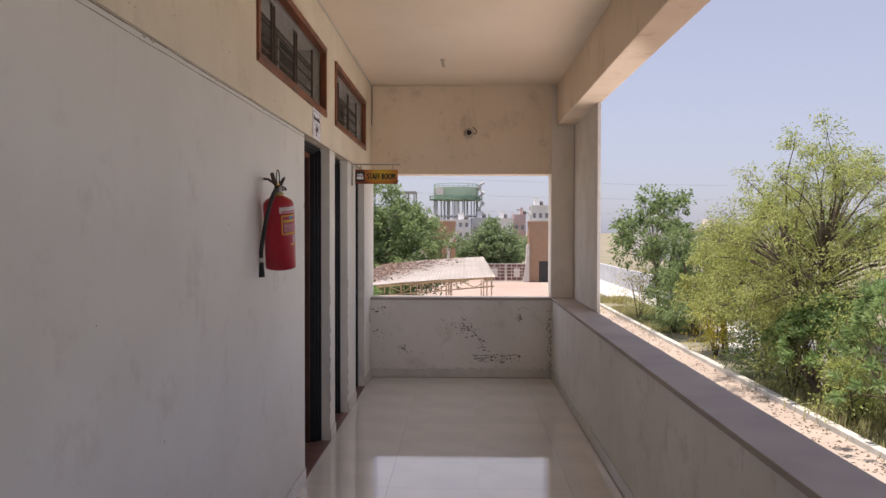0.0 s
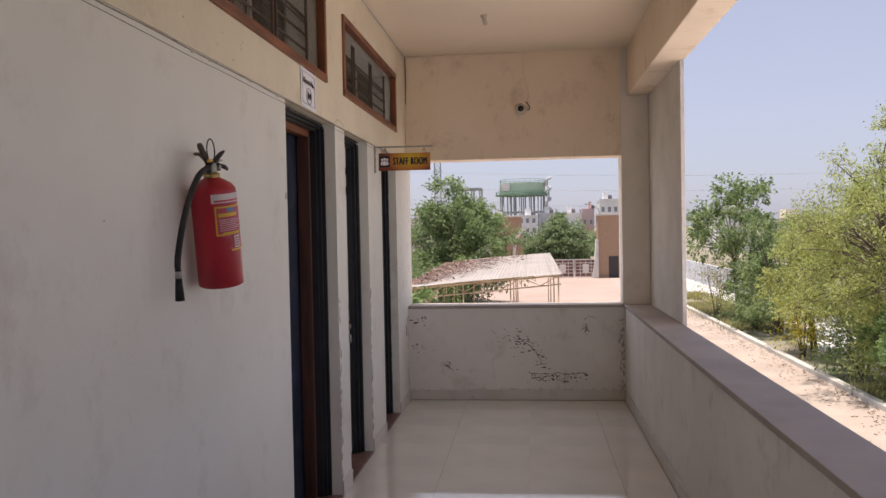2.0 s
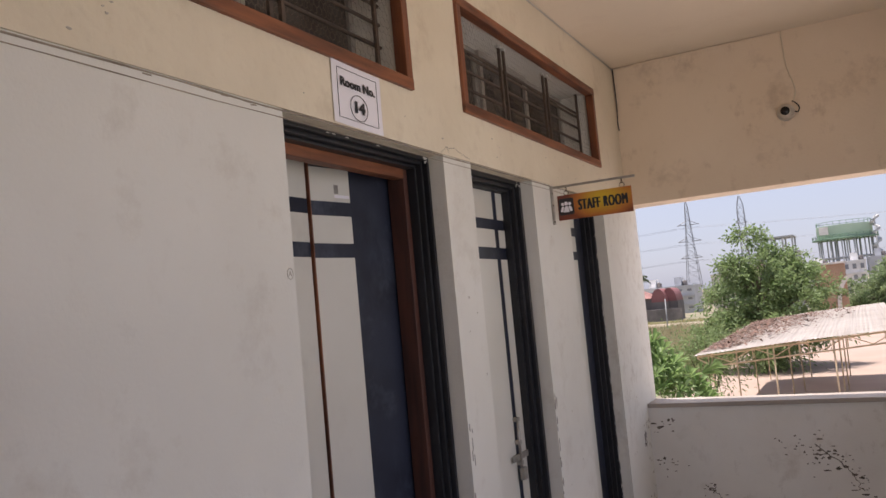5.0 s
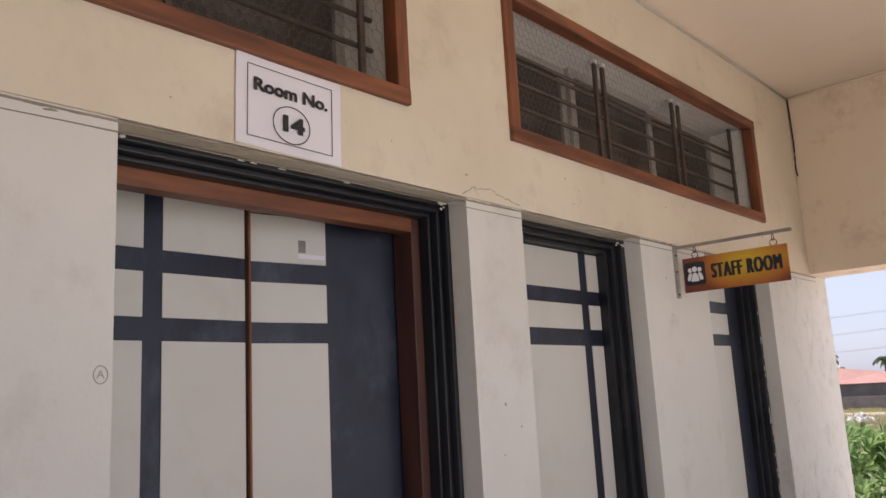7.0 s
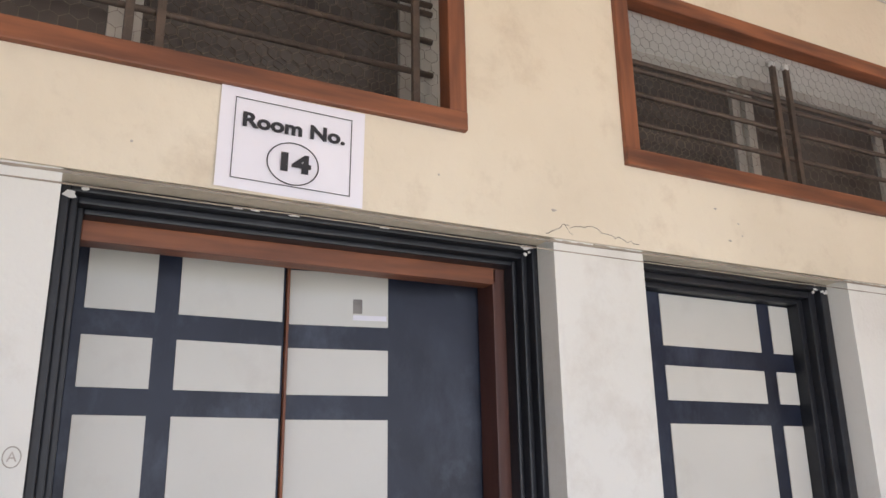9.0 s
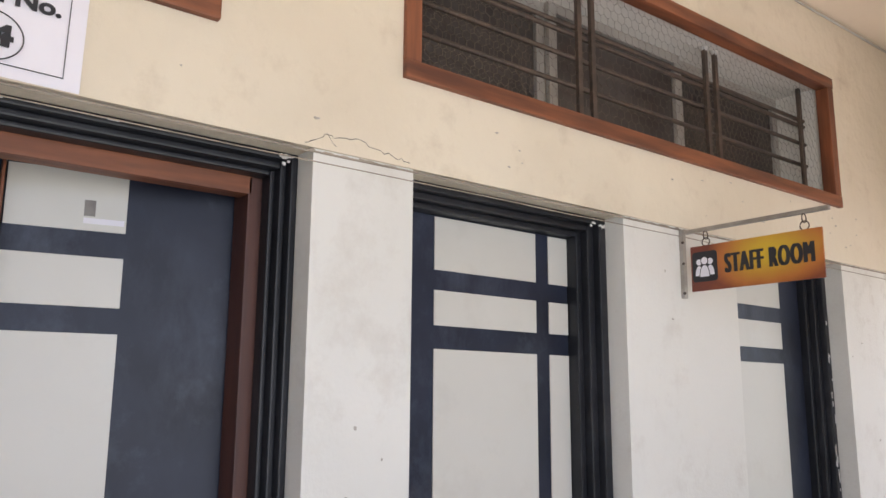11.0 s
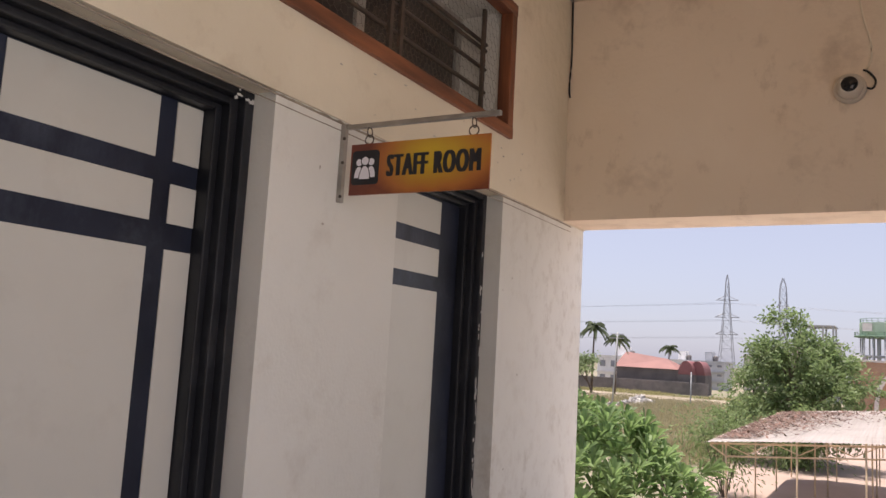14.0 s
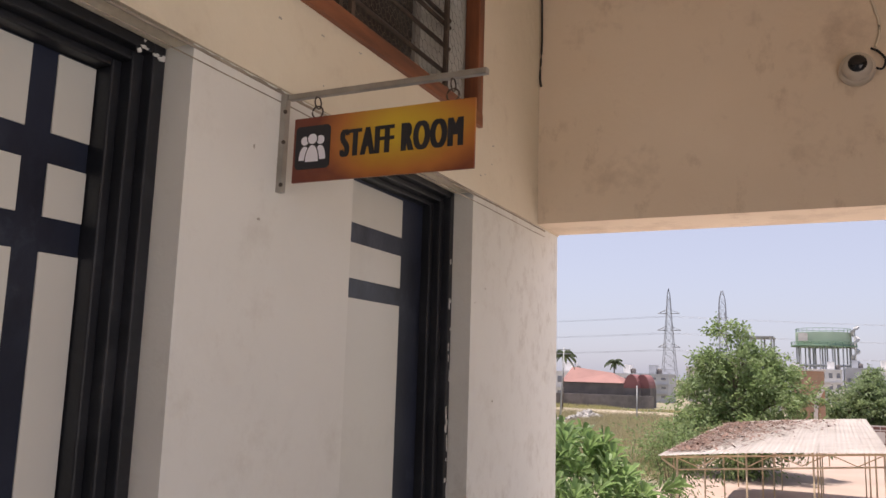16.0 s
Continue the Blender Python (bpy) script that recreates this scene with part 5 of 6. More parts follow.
pier(8.25, 11.9, -1, "tall brick gate pier with a dark door", True)
pier(-2.4, 0.35, 1, "tall brick gate pier with a curved white arm", False)


def gate_leaf(x0, x1):
    g = thing("gate_leaf", ((x0 + x1) / 2, 81.2, GROUND), "white painted steel gate leaf with square panels", "gate", "gate leaves")
    w, h = (x1 - x0) / 2, 1.98
    bm = bmesh.new()
    for a, b, z0, z1 in ((-w, w, 0.08, 0.18), (-w, w, h - 0.1, h), (-w, -w + 0.09, 0.18, h - 0.1), (w - 0.09, w, 0.18, h - 0.1)):
        add_box(bm, a, b, -0.03, 0.03, z0, z1)
    part("gate_frame", bm, M["white_paint"], g)
    for z in (0.5, 0.86, 1.22, 1.55):
        part("rail", box(-w + 0.09, w - 0.09, -0.025, 0.025, z, z + 0.07), M["white_paint"], g)
    for k in (1, 2, 3):
        x = -w + 2 * w * k / 4
        part("bar", box(x - 0.03, x + 0.03, -0.02, 0.02, 0.18, h - 0.1), M["white_paint"], g)
    part("emblem_plate", box(-0.33, 0.33, -0.045, -0.03, 0.55, 1.45, 0.02), M["white_paint"], g, "plain white plate")
    part("backing_sheet", box(-w + 0.09, w - 0.09, 0.026, 0.034, 0.18, h - 0.1), M["brick_back"], g, "dull red-brown backing sheet")
    return g


M["brick_back"] = surface("dull_red_sheet", (0.20, 0.10, 0.08), (0.15, 0.08, 0.065), 0.8, 1, 20, 0.1)
gate_leaf(3.4, 5.75)
gate_leaf(5.82, 8.1)


# ---- water tank on columns ----
# The tank's green is lightened in its colour to stand for haze.
M["tank_green_hazed"] = surface("tank_green_hazed", (0.41, 0.53, 0.41), (0.37, 0.49, 0.37), 0.8, 0.15, 4, 0.1, dirt=(0.40, 0.45, 0.36), dirt_amount=0.3)
M["tank_trim"] = surface("dark_green_trim", (0.15, 0.25, 0.17), (0.12, 0.20, 0.14), 0.8, 0.5, 4, 0.1)
M["concrete"] = surface("grey_concrete", (0.46, 0.47, 0.47), (0.38, 0.39, 0.39), 0.9, 0.2, 4, 0.2, dirt=(0.18, 0.18, 0.18), dirt_amount=0.4)


def water_tank():
    t = thing("water_tank", (-0.9, 255, G), "pale green elevated water tank on concrete columns", "water tank")
    z = 15.5
    part("tank_body", spin([(7.2, z + 0.6), (7.25, z + 0.7), (7.25, z + 4.05), (7.25, z + 4.1), (7.2, z + 4.12), (7.0, z + 4.13), (6.6, z + 4.14), (2, z + 4.2)], 48), M["tank_green_hazed"], t, "pale green round tank")
    part("gallery", spin([(7.3, z), (8.6, z + 0.1), (8.6, z + 0.5), (7.3, z + 0.6)], 48), M["tank_trim"], t, "dark green gallery")
    for r, n in ((7.0, 14), (3.6, 8)):
        for k in range(n):
            a = 2 * math.pi * k / n + 0.1
            part("column", tube([(r * math.cos(a), r * math.sin(a), 0), (r * math.cos(a), r * math.sin(a), z)], 0.19, 8), M["concrete"], t, "grey concrete column")
    for zz in (6.0, 10.4):
        bm = bmesh.new()
        add_tube(bm, [(7.0 * math.cos(2 * math.pi * k / 14 + 0.1), 7.0 * math.sin(2 * math.pi * k / 14 + 0.1), zz) for k in range(15)], 0.25, 6, False)
        part("ring_beam", bm, M["concrete"], t)
    for zz, r in ((z + 1.4, 8.5), (z + 5.2, 7.1)):
        bm = bmesh.new()
        add_tube(bm, [(r * math.cos(2 * math.pi * k / 40), r * math.sin(2 * math.pi * k / 40), zz) for k in range(41)], 0.06, 5, False)
        for k in range(26):
            a = 2 * math.pi * k / 26
            add_tube(bm, [(r * math.cos(a), r * math.sin(a), zz - 1.0), (r * math.cos(a), r * math.sin(a), zz)], 0.06, 4, False)
        part("railing", bm, M["tank_trim"], t, "thin dark green railing")
    bm = bmesh.new()
    for k in range(60):
        a0, a1 = 0.42 * k, 0.42 * (k + 1)
        z0, z1 = 7.4 + 0.225 * k, 7.4 + 0.225 * (k + 1)
        cx, cy = 7.9, -3.0
        p = [(cx + r * math.cos(a), cy + r * math.sin(a), zz) for a, zz in ((a0, z0), (a1, z1)) for r in (0.3, 1.25)]
        v = [bm.verts.new(q) for q in (p[0], p[1], p[3], p[2])] + [bm.verts.new((q[0], q[1], q[2] + 0.55)) for q in (p[0], p[1], p[3], p[2])]
        for f in ((0, 1, 2, 3), (4, 5, 6, 7), (0, 1, 5, 4), (1, 2, 6, 5), (2, 3, 7, 6), (3, 0, 4, 7)):
            bm.faces.new([v[i] for i in f])
    part("spiral_stair", bm, M["concrete"], t, "grey spiral stair")
    part("stair_post", tube([(7.9, -3.0, 0), (7.9, -3.0, 21)], 0.18, 8), M["concrete"], t)
    part("sign_panel", box(-6.3, -3.9, -6.6, -6.3, z + 1.6, z + 3.8), M["white_paint"], t, "pale panel on the tank")


water_tank()


# ---- pylons and lines ----
M["pylon"] = surface("galvanised_steel", (0.30, 0.31, 0.33), (0.25, 0.26, 0.28), 0.6, 1, 10, 0.0, metal=0.3)


def pylon(at, height, arms, label, slim=False):
    p = thing("pylon", at, label, "pylon", "pylons")
    bm = bmesh.new()
    n = 13

    def wdt(u):
        if slim:
            return 1.15 if u < 0.9 else 1.15 - 9.0 * (u - 0.9)
        return 2.3 * (1 - u) ** 1.25 + 0.62 * (u < 0.999) * (1 - u * 0.5) + 0.08

    corners = ((-1, -1), (1, -1), (1, 1), (-1, 1))
    for a in range(n):
        u0, u1 = a / n, (a + 1) / n
        for (cx, cy), (dx, dy) in zip(corners, corners[1:] + corners[:1]):
            w0, w1 = wdt(u0), wdt(u1)
            A, B = (cx * w0, cy * w0, u0 * height), (cx * w1, cy * w1, u1 * height)
            C, D = (dx * w0, dy * w0, u0 * height), (dx * w1, dy * w1, u1 * height)
            add_tube(bm, [A, B], 0.10, 4, False)
            add_tube(bm, [A, D], 0.045, 3, False)
            add_tube(bm, [C, B], 0.045, 3, False)
            add_tube(bm, [B, D], 0.04, 3, False)
    part("tower", bm, M["pylon"], p, "grey lattice tower")
    for u, L in arms:
        for s in (-1, 1):
            bm = bmesh.new()
            tip = (s * L, 0, u * height)
            w = wdt(u)
            for y in (-w, w):
                add_tube(bm, [(s * w * 0.5, y, u * height), tip], 0.10, 4, False)
                add_tube(bm, [(s * w * 0.5, y, u * height + 1.5), tip], 0.08, 4, False)
            part("cross_arm", bm, M["pylon"], p, "grey cross-arm")
    return p


pylon((-51.7, 300, G), 38.0, ((0.76, 3.9), (0.60, 4.2), (0.44, 3.9)), "tall grey lattice power pylon in the haze")
pylon((-33.4, 302, G), 37.0, ((0.74, 1.8),), "slim grey lattice pylon seen end-on", True)
lines = thing("power_lines", (-51.7, 300, G), "thin sagging power lines between pylons", "power lines")
for u, L in ((0.76, 3.9), (0.60, 4.2), (0.44, 3.9)):
    for s, far in ((-1, (-230, 20)), (1, (260, 60))):
        for q in (-1, 1):
            a = Vector((q * L, 0, u * 38 - 1.0))
            b = a + Vector((far[0], far[1], 0.0))
            part("cable_run", tube([a.lerp(b, k / 16) + Vector((0, 0, -7 * 4 * (k / 16) * (1 - k / 16) * 0.4)) for k in range(17)], 0.035, 3), M["pylon"], lines, "thin grey cable")

# ---- houses in the distance ----
# Distance haze is put into these colours: house paints and panes are paled.
for nm, c in (("house_white", (0.80, 0.79, 0.78)), ("house_pink", (0.66, 0.50, 0.47)), ("house_cream", (0.72, 0.66, 0.57)), ("house_grey", (0.56, 0.57, 0.59))):
    M[nm] = surface(nm, c, [q * 0.86 for q in c], 0.9, 0.3, 5, 0.1, dirt=[q * 0.6 for q in c], dirt_amount=0.4)
M["hazed_glass"] = surface("hazed_window", (0.26, 0.27, 0.30), None, 0.25, 1, 5, 0.0)
M["red_sheet"] = surface("red_roof_sheet", (0.30, 0.155, 0.135), (0.25, 0.13, 0.115), 0.8, 0.3, 5, 0.1)
M["maroon_sheet"] = surface("maroon_sheet", (0.27, 0.11, 0.11), (0.21, 0.085, 0.085), 0.7, 0.3, 5, 0.1)
# Sooty tone, lifted in colour for haze.
M["dark_wall"] = surface("sooty_wall", (0.17, 0.155, 0.15), (0.12, 0.11, 0.11), 0.9, 0.4, 5, 0.1)


def house(x0, x1, y, z1, mat, label, storeys=2, depth=9.0, bays=3, seed=1, extras=True):
    rnd = random.Random(seed)
    h = thing("house", ((x0 + x1) / 2, y, G), label, "house", "houses in the distance")
    w, top = (x1 - x0) / 2, z1 - G
    part("wall", box(-w, w, 0, depth, 0, top), mat, h)
    part("parapet", box(-w - 0.15, w + 0.15, -0.15, depth + 0.15, top, top + 0.35), mat, h)
    sh = top / storeys
    for s in range(storeys):
        if s:
            part("ledge", box(-w - 0.3, w + 0.3, -0.5, 0.0, s * sh - 0.12, s * sh + 0.05), mat, h)
        for b in range(bays):
            cx = -w + 2 * w * (b + 0.5) / bays
            ww = min(0.75, w / bays * 0.55)
            fr = part("window", box(cx - ww, cx + ww, -0.06, 0.0, s * sh + 0.95, s * sh + min(2.4, sh - 0.4)), M["white_paint"], h)
            part("pane", box(cx - ww + 0.08, cx + ww - 0.08, -0.09, -0.06, s * sh + 1.03, s * sh + min(2.32, sh - 0.48)), M["hazed_glass"], fr, "dark window pane, paled for haze")
    if extras:
        cx = rnd.uniform(-0.5, 0.5) * w
        part("stair_head", box(cx - w * 0.25, cx + w * 0.25, depth * 0.3, depth * 0.7, top + 0.35, top + 2.4), mat, h)
        part("roof_tank", spin([(0.55, 0), (0.6, 0.1), (0.6, 1.0), (0.3, 1.25)], 12, (cx + w * 0.45, depth * 0.4, top + 0.35)), M["dark_wall"], h, "black plastic roof tank")
    return h


house(11.0, 15.5, 222, 5.2, M["house_white"], "white two-storey house in the haze", 2, 9, 3, 1)
house(16.0, 19.5, 228, 6.4, M["house_pink"], "pinkish two-storey house in the haze", 2, 9, 2, 2)
house(20.0, 25.0, 215, 8.6, M["house_white"], "white three-storey house in the haze", 3, 9, 3, 3)
house(25.6, 31.0, 218, 7.6, M["house_grey"], "grey house with flat roof in the haze", 3, 9, 3, 4)
house(-12.0, -4.5, 232, 4.4, M["house_white"], "long white house below the water tank", 3, 9, 4, 5)
house(-4.0, 3.4, 236, 5.0, M["house_white"], "white house below the water tank", 3, 9, 4, 6)
house(4.2, 10.0, 240, 5.6, M["house_grey"], "grey flat-roofed house in the haze", 2, 9, 3, 7)
house(-39.5, -33.0, 192, 2.4, M["house_grey"], "grey flat-roofed house beside the field", 3, 10, 3, 8)
house(-56.0, -46.5, 172, 2.4, M["house_white"], "low white house behind the palms", 2, 8, 4, 9)
house(-32.5, -27.0, 215, 4.6, M["house_cream"], "cream house beyond the field", 2, 9, 3, 10)
house(-47.0, -40.5, 196, 2.4, M["house_white"], "white low house beyond the red roof", 2, 8, 3, 11)
house(36.0, 43.0, 150, 4.2, M["house_white"], "white building seen through the trees", 3, 10, 4, 12)
house(52.0, 64.0, 170, 2.2, M["house_cream"], "cream building seen through the trees", 3, 10, 5, 13)
house(-24.0, -17.0, 226, 5.2, M["house_pink"], "pinkish house partly behind a tree", 2, 9, 3, 14)


def unfinished_building():
    u = thing("unfinished_building", (-11.6, 162, G), "grey concrete building frame under construction", "building")
    part("wall", box(-2.8, 3.6, 0, 8, 0, 10.6), M["house_grey"], u)
    for z in (10.6, 13.6):
        part("slab", box(-3.0, 3.0 if z > 12 else 3.8, -0.2, 8.2, z, z + 0.25), M["concrete"], u)
    for x in (-2.8, -0.9, 1.0, 2.7):
        for y in (0.1, 7.7):
            part("column", box(x - 0.15, x + 0.15, y - 0.15, y + 0.15, 10.85, 13.6), M["concrete"], u)
    for k in range(3):
        for z in (7.6, 4.5):
            part("window", box(-2.2 + 1.9 * k, -1.2 + 1.9 * k, -0.05, 0.02, z, z + 1.5), M["hazed_glass"], u, "dark window opening, paled for haze")


unfinished_building()

# red-roofed workshop, barrel roofs and sooty wall by the field
ws = thing("workshop", (-39.5, 152, G), "long workshop with a faded red sheet roof", "workshop")
part("wall", box(-6.0, 6.5, 0, 9, 0, 4.5), M["dark_wall"], ws, "sooty dark wall")
bm = bmesh.new()
v = [bm.verts.new(q) for q in ((-6.4, -0.5, 4.4), (5.6, -0.5, 4.4), (2.4, 4.5, 6.3), (-5.6, 4.5, 7.3), (-6.4, 9.5, 4.4), (5.6, 9.5, 4.4))]
for f in ((0, 1, 2, 3), (3, 2, 5, 4), (1, 5, 2), (0, 3, 4), (0, 4, 5, 1)):
    bm.faces.new([v[i] for i in f])
part("roof", bm, M["red_sheet"], ws, "faded pinkish-red sheet roof")
for k, x in enumerate((-32.4, -30.8)):
    b = thing("barrel_shed", (x, 151 + 2 * k, G), "small shed with a maroon barrel roof", "shed", "barrel sheds")
    bm = bmesh.new()
    arc = [(1.35 * math.cos(math.pi * q / 12), 3.6 + 2.5 * math.sin(math.pi * q / 12)) for q in range(13)]
    rows = [[bm.verts.new((x_, y_, z_)) for x_, z_ in arc] for y_ in (0, 6)]
    for q in range(12):
        bm.faces.new((rows[0][q], rows[0][q + 1], rows[1][q + 1], rows[1][q]))
    bm.faces.new(rows[0])
    bm.faces.new(rows[1])
    part("barrel_roof", bm, M["maroon_sheet"], b, "maroon curved sheet roof")
    part("base_wall", box(-1.45, 1.45, 0.05, 5.95, 0, 3.6), M["dark_wall"], b)
M["field_wall"] = surface("stained_block_wall", (0.24, 0.21, 0.20), (0.15, 0.135, 0.13), 0.9, 0.5, 5, 0.2, dirt=(0.36, 0.33, 0.30), dirt_amount=0.5)
structure("field_wall", box(-60, -28, 149, 149.4, G, -1.5, 0.02), M["field_wall"], "low dark wall at the field's edge", "wall")

# dirt road across the field, rubble heap, dry grass
M["dirt_road"] = surface("dirt_road", (0.46, 0.38, 0.29), (0.40, 0.33, 0.25), 0.95, 0.2, 5, 0.2)
structure("road", box(-120, -9, 112, 136, G - 0.2, G + 0.012), M["dirt_road"], "pale dirt road across the field", "road")
M["rubble"] = surface("pale_rubble", (0.50, 0.48, 0.45), (0.36, 0.34, 0.32), 0.95, 2, 20, 0.3, island_vary=0.35)
rnd = random.Random(21)
heap = bmesh.new()
for _ in range(420):
    a, r = rnd.uniform(0, 6.3), abs(rnd.gauss(0, 1.0))
    s = rnd.uniform(0.08, 0.3)
    z = max(0.0, 1.25 - 0.6 * r) * rnd.uniform(0.5, 1)
    m = pose(-26.6 + r * 1.5 * math.cos(a), 101 + r * 1.2 * math.sin(a), G + z, rnd.uniform(0, 90), rnd.uniform(0, 90), rnd.uniform(0, 90))
    q = [heap.verts.new(m @ Vector(c)) for c in ((-s, -s, -s * 0.5), (s, -s * 0.8, -s * 0.4), (s * 0.9, s, -s * 0.5), (-s, s * 0.9, -s * 0.5), (-s * 0.8, -s, s * 0.5), (s, -s, s * 0.6), (s, s, s * 0.4), (-s, s, s * 0.6))]
    for f in ((0, 3, 2, 1), (4, 5, 6, 7), (0, 1, 5, 4), (1, 2, 6, 5), (2, 3, 7, 6), (3, 0, 4, 7)):
        heap.faces.new([q[i] for i in f])
tagged(new("rubble_heap", mesh_of("rubble_heap", heap, M["rubble"])), "heap of pale rubble at the field's edge", "rubble", kind="stuff")


M["weed"] = leaf_material("weed", (0.30, 0.30, 0.13), (0.40, 0.36, 0.18), 0.35)


def tufts(name, label, n, region, height, mat, seed, blades=9):
    rnd = random.Random(seed)
    verts, faces = [], []
    for _ in range(n):
        x, y = rnd.uniform(region[0], region[1]), rnd.uniform(region[2], region[3])
        k = 0.5 + noise.noise(Vector((x * 0.12, y * 0.12, 0)))
        if k < 0.25:
            continue
        for _ in range(blades):
            a = rnd.uniform(0, 6.3)
            hgt = height * rnd.uniform(0.5, 1.2) * min(1.2, k + 0.3)
            d = Vector((math.cos(a), math.sin(a), 0))
            p = Vector((x + rnd.gauss(0, 0.25), y + rnd.gauss(0, 0.25), G))
            w = d.cross(Vector((0, 0, 1))) * 0.03
            i = len(verts)
            verts.extend([p - w, p + w, p + d * hgt * 0.4 + Vector((0, 0, hgt))])
            faces.append((i, i + 1, i + 2))
    me = bpy.data.meshes.new(name)
    me.from_pydata([tuple(v) for v in verts], [], faces)
    me.materials.append(mat)
    return tagged(new(name, me), label, "grass", kind="stuff")


tufts("dry_grass", "dry straw-coloured grass in the field", 9000, (-36, -7.2, 46, 110), 1.1, M["dry_grass"], 31)
tufts("green_grass", "low green-brown weeds along the field wall", 1400, (-60, -18, 138, 148.5), 0.5, M["weed"], 32)
tufts("verge_grass", "low weeds and grass under the trees by the kerb", 2600, (11.4, 14.5, 4, 60), 0.4, M["weed"], 33)


# ---- palms, poles, field trees ----
def palm(at, height, label, seed, size=2.6):
    rnd = random.Random(seed)
    t = thing("palm_tree", at, label, "palm tree", "palms by the field")
    part("trunk", tube([(0, 0, 0), (0.1, 0, height * 0.5), (0.25, 0, height)], [0.22, 0.16, 0.13], 8), M["bark"], t, "slim grey trunk")
    verts, faces = [], []
    for k in range(28):
        a = 2.4 * k
        e = rnd.uniform(-0.3, 1.1)
        L = size * rnd.uniform(0.8, 1.1)
        prev = Vector((0.25, 0, height))
        for q in range(9):
            u = (q + 1) / 9
            p = Vector((0.25 + math.cos(a) * L * u * math.cos(e * (1 - 0.3 * u)), math.sin(a) * L * u * math.cos(e), height + L * (math.sin(e) * u - 0.75 * u * u)))
            s = Vector((-math.sin(a), math.cos(a), 0))
            for sgn in (-1, 1):
                i = len(verts)
                verts.extend([prev, p, p + s * sgn * 0.55 * (1.1 - u) + Vector((0, 0, -0.35)), prev + s * sgn * 0.55 * (1.15 - u) + Vector((0, 0, -0.3))])
                faces.append((i, i + 1, i + 2, i + 3))
            prev = p
    me = bpy.data.meshes.new("fronds")
    me.from_pydata([tuple(v) for v in verts], [], faces)
    me.materials.append(M["leaf_palm"])
    new("fronds", me).parent = t


palm((-42.9, 130, G), 11.0, "tall dark green coconut palm by the field", 1)
palm((-43.2, 182, G), 9.0, "distant palm beyond the red roof", 2, 2.2)
palm((-39.3, 131, G), 9.2, "shorter dark palm beside the field", 3, 2.2)
tree("field_tree", (-42.2, 128, G), 7.2, 81, M["leaf_dark"], "dark tree beside the field", (0.45, 0.2), 22, 0.8, 3, 0.2, 0.05, 0.8)
tree("field_tree", (-50.0, 140, G), 6.5, 82, M["leaf_dark"], "dark tree beside the field wall", (0.5, 0.22), 18, 0.9, 3, 0.2, 0.02, 0.9)
tree("field_tree", (-25.0, 180, G), 7.5, 83, M["leaf_dark"], "dark tree beyond the field", (0.6, 0.25), 20, 0.9, 3, 0.2, 0.02, 1.1)
tree("field_tree", (14.0, 130, G), 6.0, 84, M["leaf_dark"], "dark tree behind the brick pier", (0.5, 0.22), 20, 0.9, 3, 0.2, 0.02, 0.9)
tree("field_tree", (9.0, 112, G), 5.5, 85, M["leaf_dark"], "dark bushy tree beyond the gate", (0.4, 0.18), 26, 0.9, 3, 0.2, 0.02, 0.9)
pole = thing("utility_pole", (-29.9, 100, G), "slim leaning utility pole with crossbars", "utility pole")
part("pole_shaft", tube([(0, 0, 0), (0.45, 0, 9.0)], [0.12, 0.08], 8), M["concrete"], pole)
for z in (8.2, 8.7):
    part("crossbar", box(-0.5, 1.3, -0.06, 0.06, z, z + 0.1), M["concrete"], pole)
pole = thing("utility_pole", (-19.5, 96, G), "slim grey pole in the field", "utility pole")
part("pole_shaft", tube([(0, 0, 0), (0.05, 0, 4.6)], [0.08, 0.06], 8), M["concrete"], pole)
lamp = thing("street_lamp", (13.5, 140, G), "tall grey street lamp with a bent arm", "street lamp")
part("pole", tube(smooth_line([(0, 0, 0), (0, 0, 6.5), (-0.3, 0, 8.6), (-1.8, 0, 9.4)], 4), 0.09, 8), M["concrete"], lamp)
part("lamp_head", box(-2.6, -1.7, -0.15, 0.15, 9.3, 9.5, 0.03), M["concrete"], lamp)

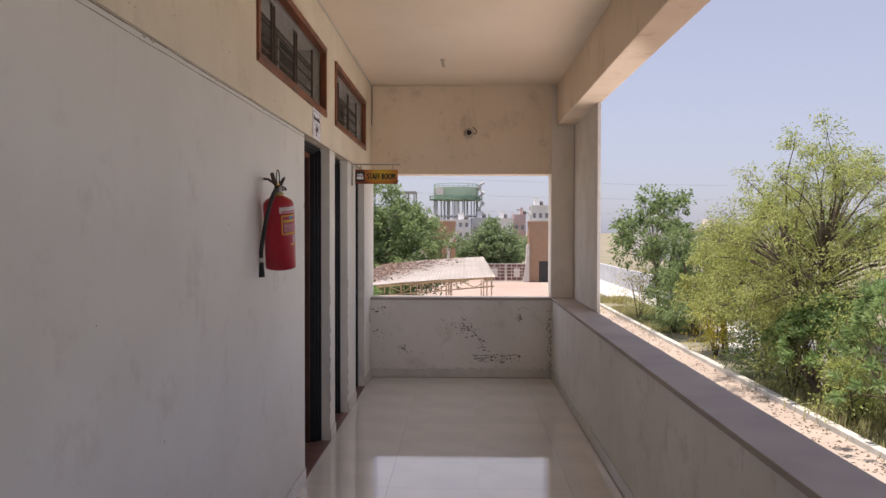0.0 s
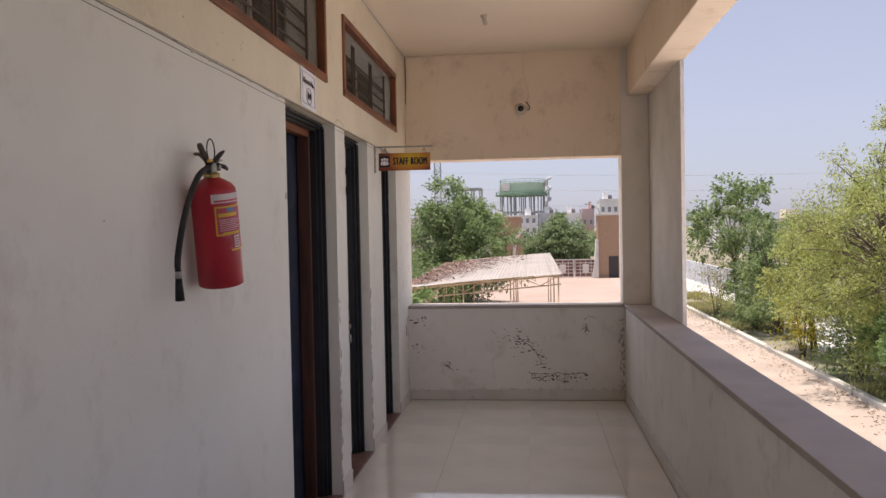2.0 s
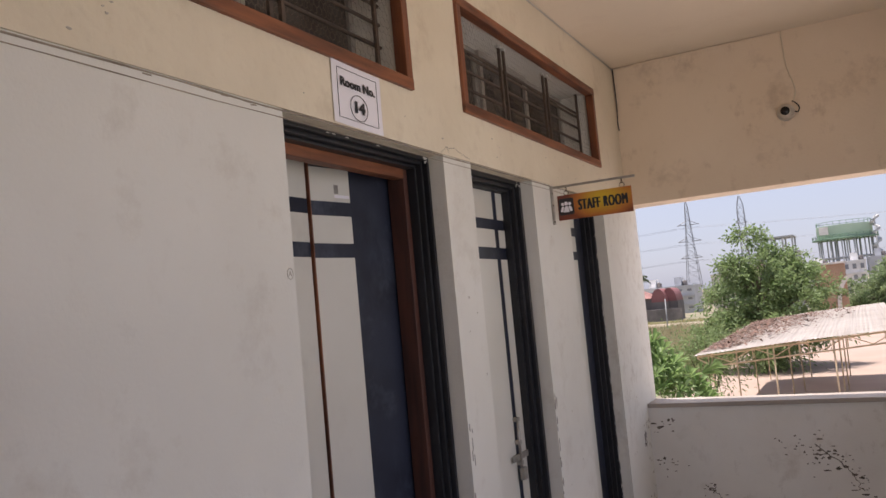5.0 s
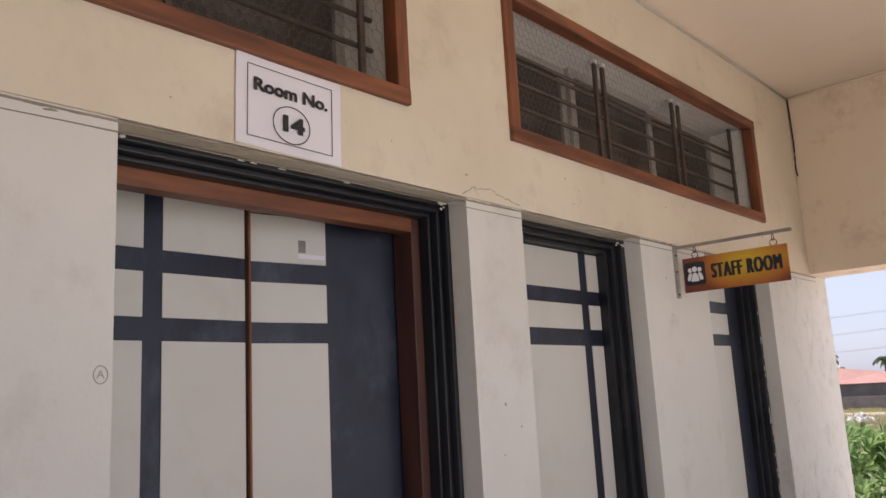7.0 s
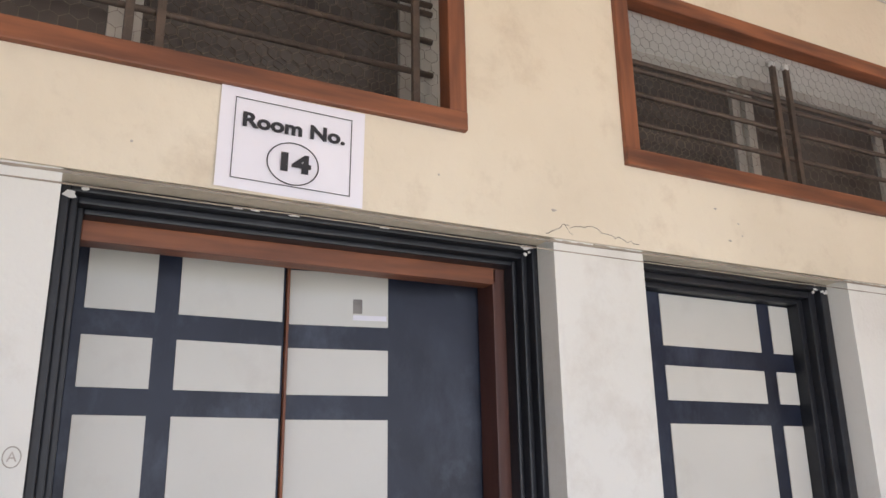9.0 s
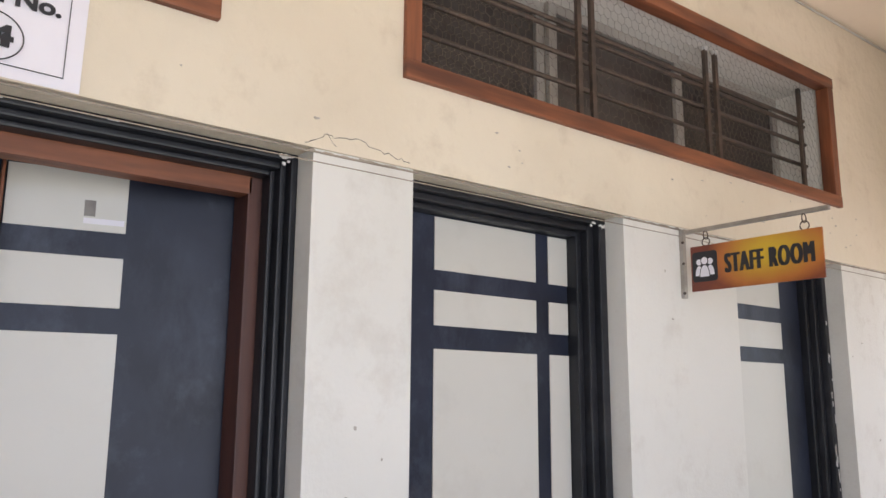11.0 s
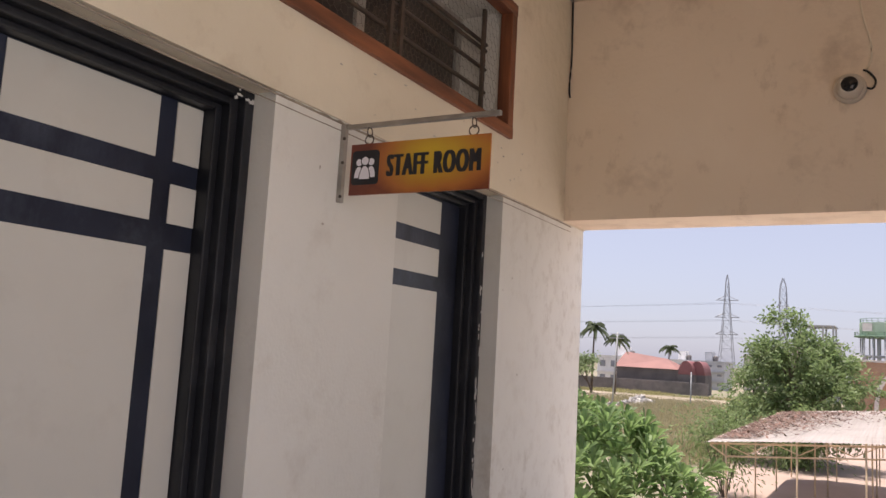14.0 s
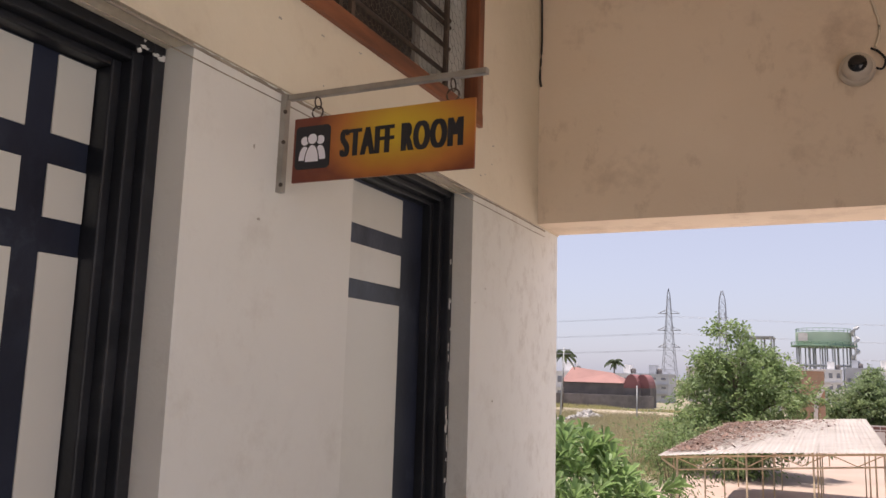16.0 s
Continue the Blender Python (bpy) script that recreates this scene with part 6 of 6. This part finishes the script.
# small dark three-wheeler on the field track
rick = thing("auto_rickshaw", pose(-44.0, 124, G + 0.012, 0, 0, 75), "dark three-wheeled auto rickshaw on the dirt road", "vehicle")
bm = bmesh.new()
side = [(-1.25, 0.35), (1.2, 0.35), (1.45, 0.8), (1.05, 1.05), (0.75, 1.65), (-1.1, 1.7), (-1.35, 1.0)]
L_ = [bm.verts.new((x, -0.6, z)) for x, z in side]
R_ = [bm.verts.new((x, 0.6, z)) for x, z in side]
bm.faces.new(L_)
bm.faces.new(R_)
for k in range(len(side)):
    bm.faces.new((L_[k], L_[(k + 1) % 7], R_[(k + 1) % 7], R_[k]))
part("body", bm, M["dark_wall"], rick, "dark body and canopy")
for x, y in ((-0.8, -0.55), (-0.8, 0.55), (1.15, 0.0)):
    wb = bmesh.new()
    add_tube(wb, [(x, y - 0.06, 0.24), (x, y + 0.06, 0.24)], 0.24, 14)
    part("wheel", wb, M["rubber"], rick)

# ---- white wall and pale lane behind the kerb trees ----
structure("lane", box(13.4, 16.8, -60, 110, G - 0.2, G + 0.02), surface("pale_lane", (0.55, 0.54, 0.52), (0.47, 0.46, 0.44), 0.9, 0.5, 10, 0.1), "pale concrete lane behind the trees", "road")
structure("compound_wall", box(16.8, 17.05, -60, 110, G, -1.9, 0.02), surface("bluish_white_wall", (0.60, 0.62, 0.64), (0.50, 0.52, 0.55), 0.85, 0.6, 10, 0.1, dirt=(0.3, 0.3, 0.3), dirt_amount=0.3), "white painted compound wall behind the trees", "wall")

# ---- floor tiles, last ----
floor = structure("floor", box(-THICK, PAR, BACK, END, -0.08, -0.006), M["grout"], "glossy beige vitrified tile floor", "floor")
xs = [0.0, 0.57, 1.17, 1.77, PAR]
ys = [BACK] + [0.48 + 0.6 * k for k in range(-13, 6)] + [END]
shared = {}
for xa, xb in zip(xs, xs[1:]):
    for ya, yb in zip(ys, ys[1:]):
        key = (round(xb - xa, 4), round(yb - ya, 4))
        if key not in shared:
            shared[key] = mesh_of("tile", box(-key[0] / 2 + 0.0008, key[0] / 2 - 0.0008, -key[1] / 2 + 0.0008, key[1] / 2 - 0.0008, -0.006, 0.0), M["tile"])
        t = new("tile", shared[key])
        t.parent = floor
        t.location = ((xa + xb) / 2, (ya + yb) / 2, 0)
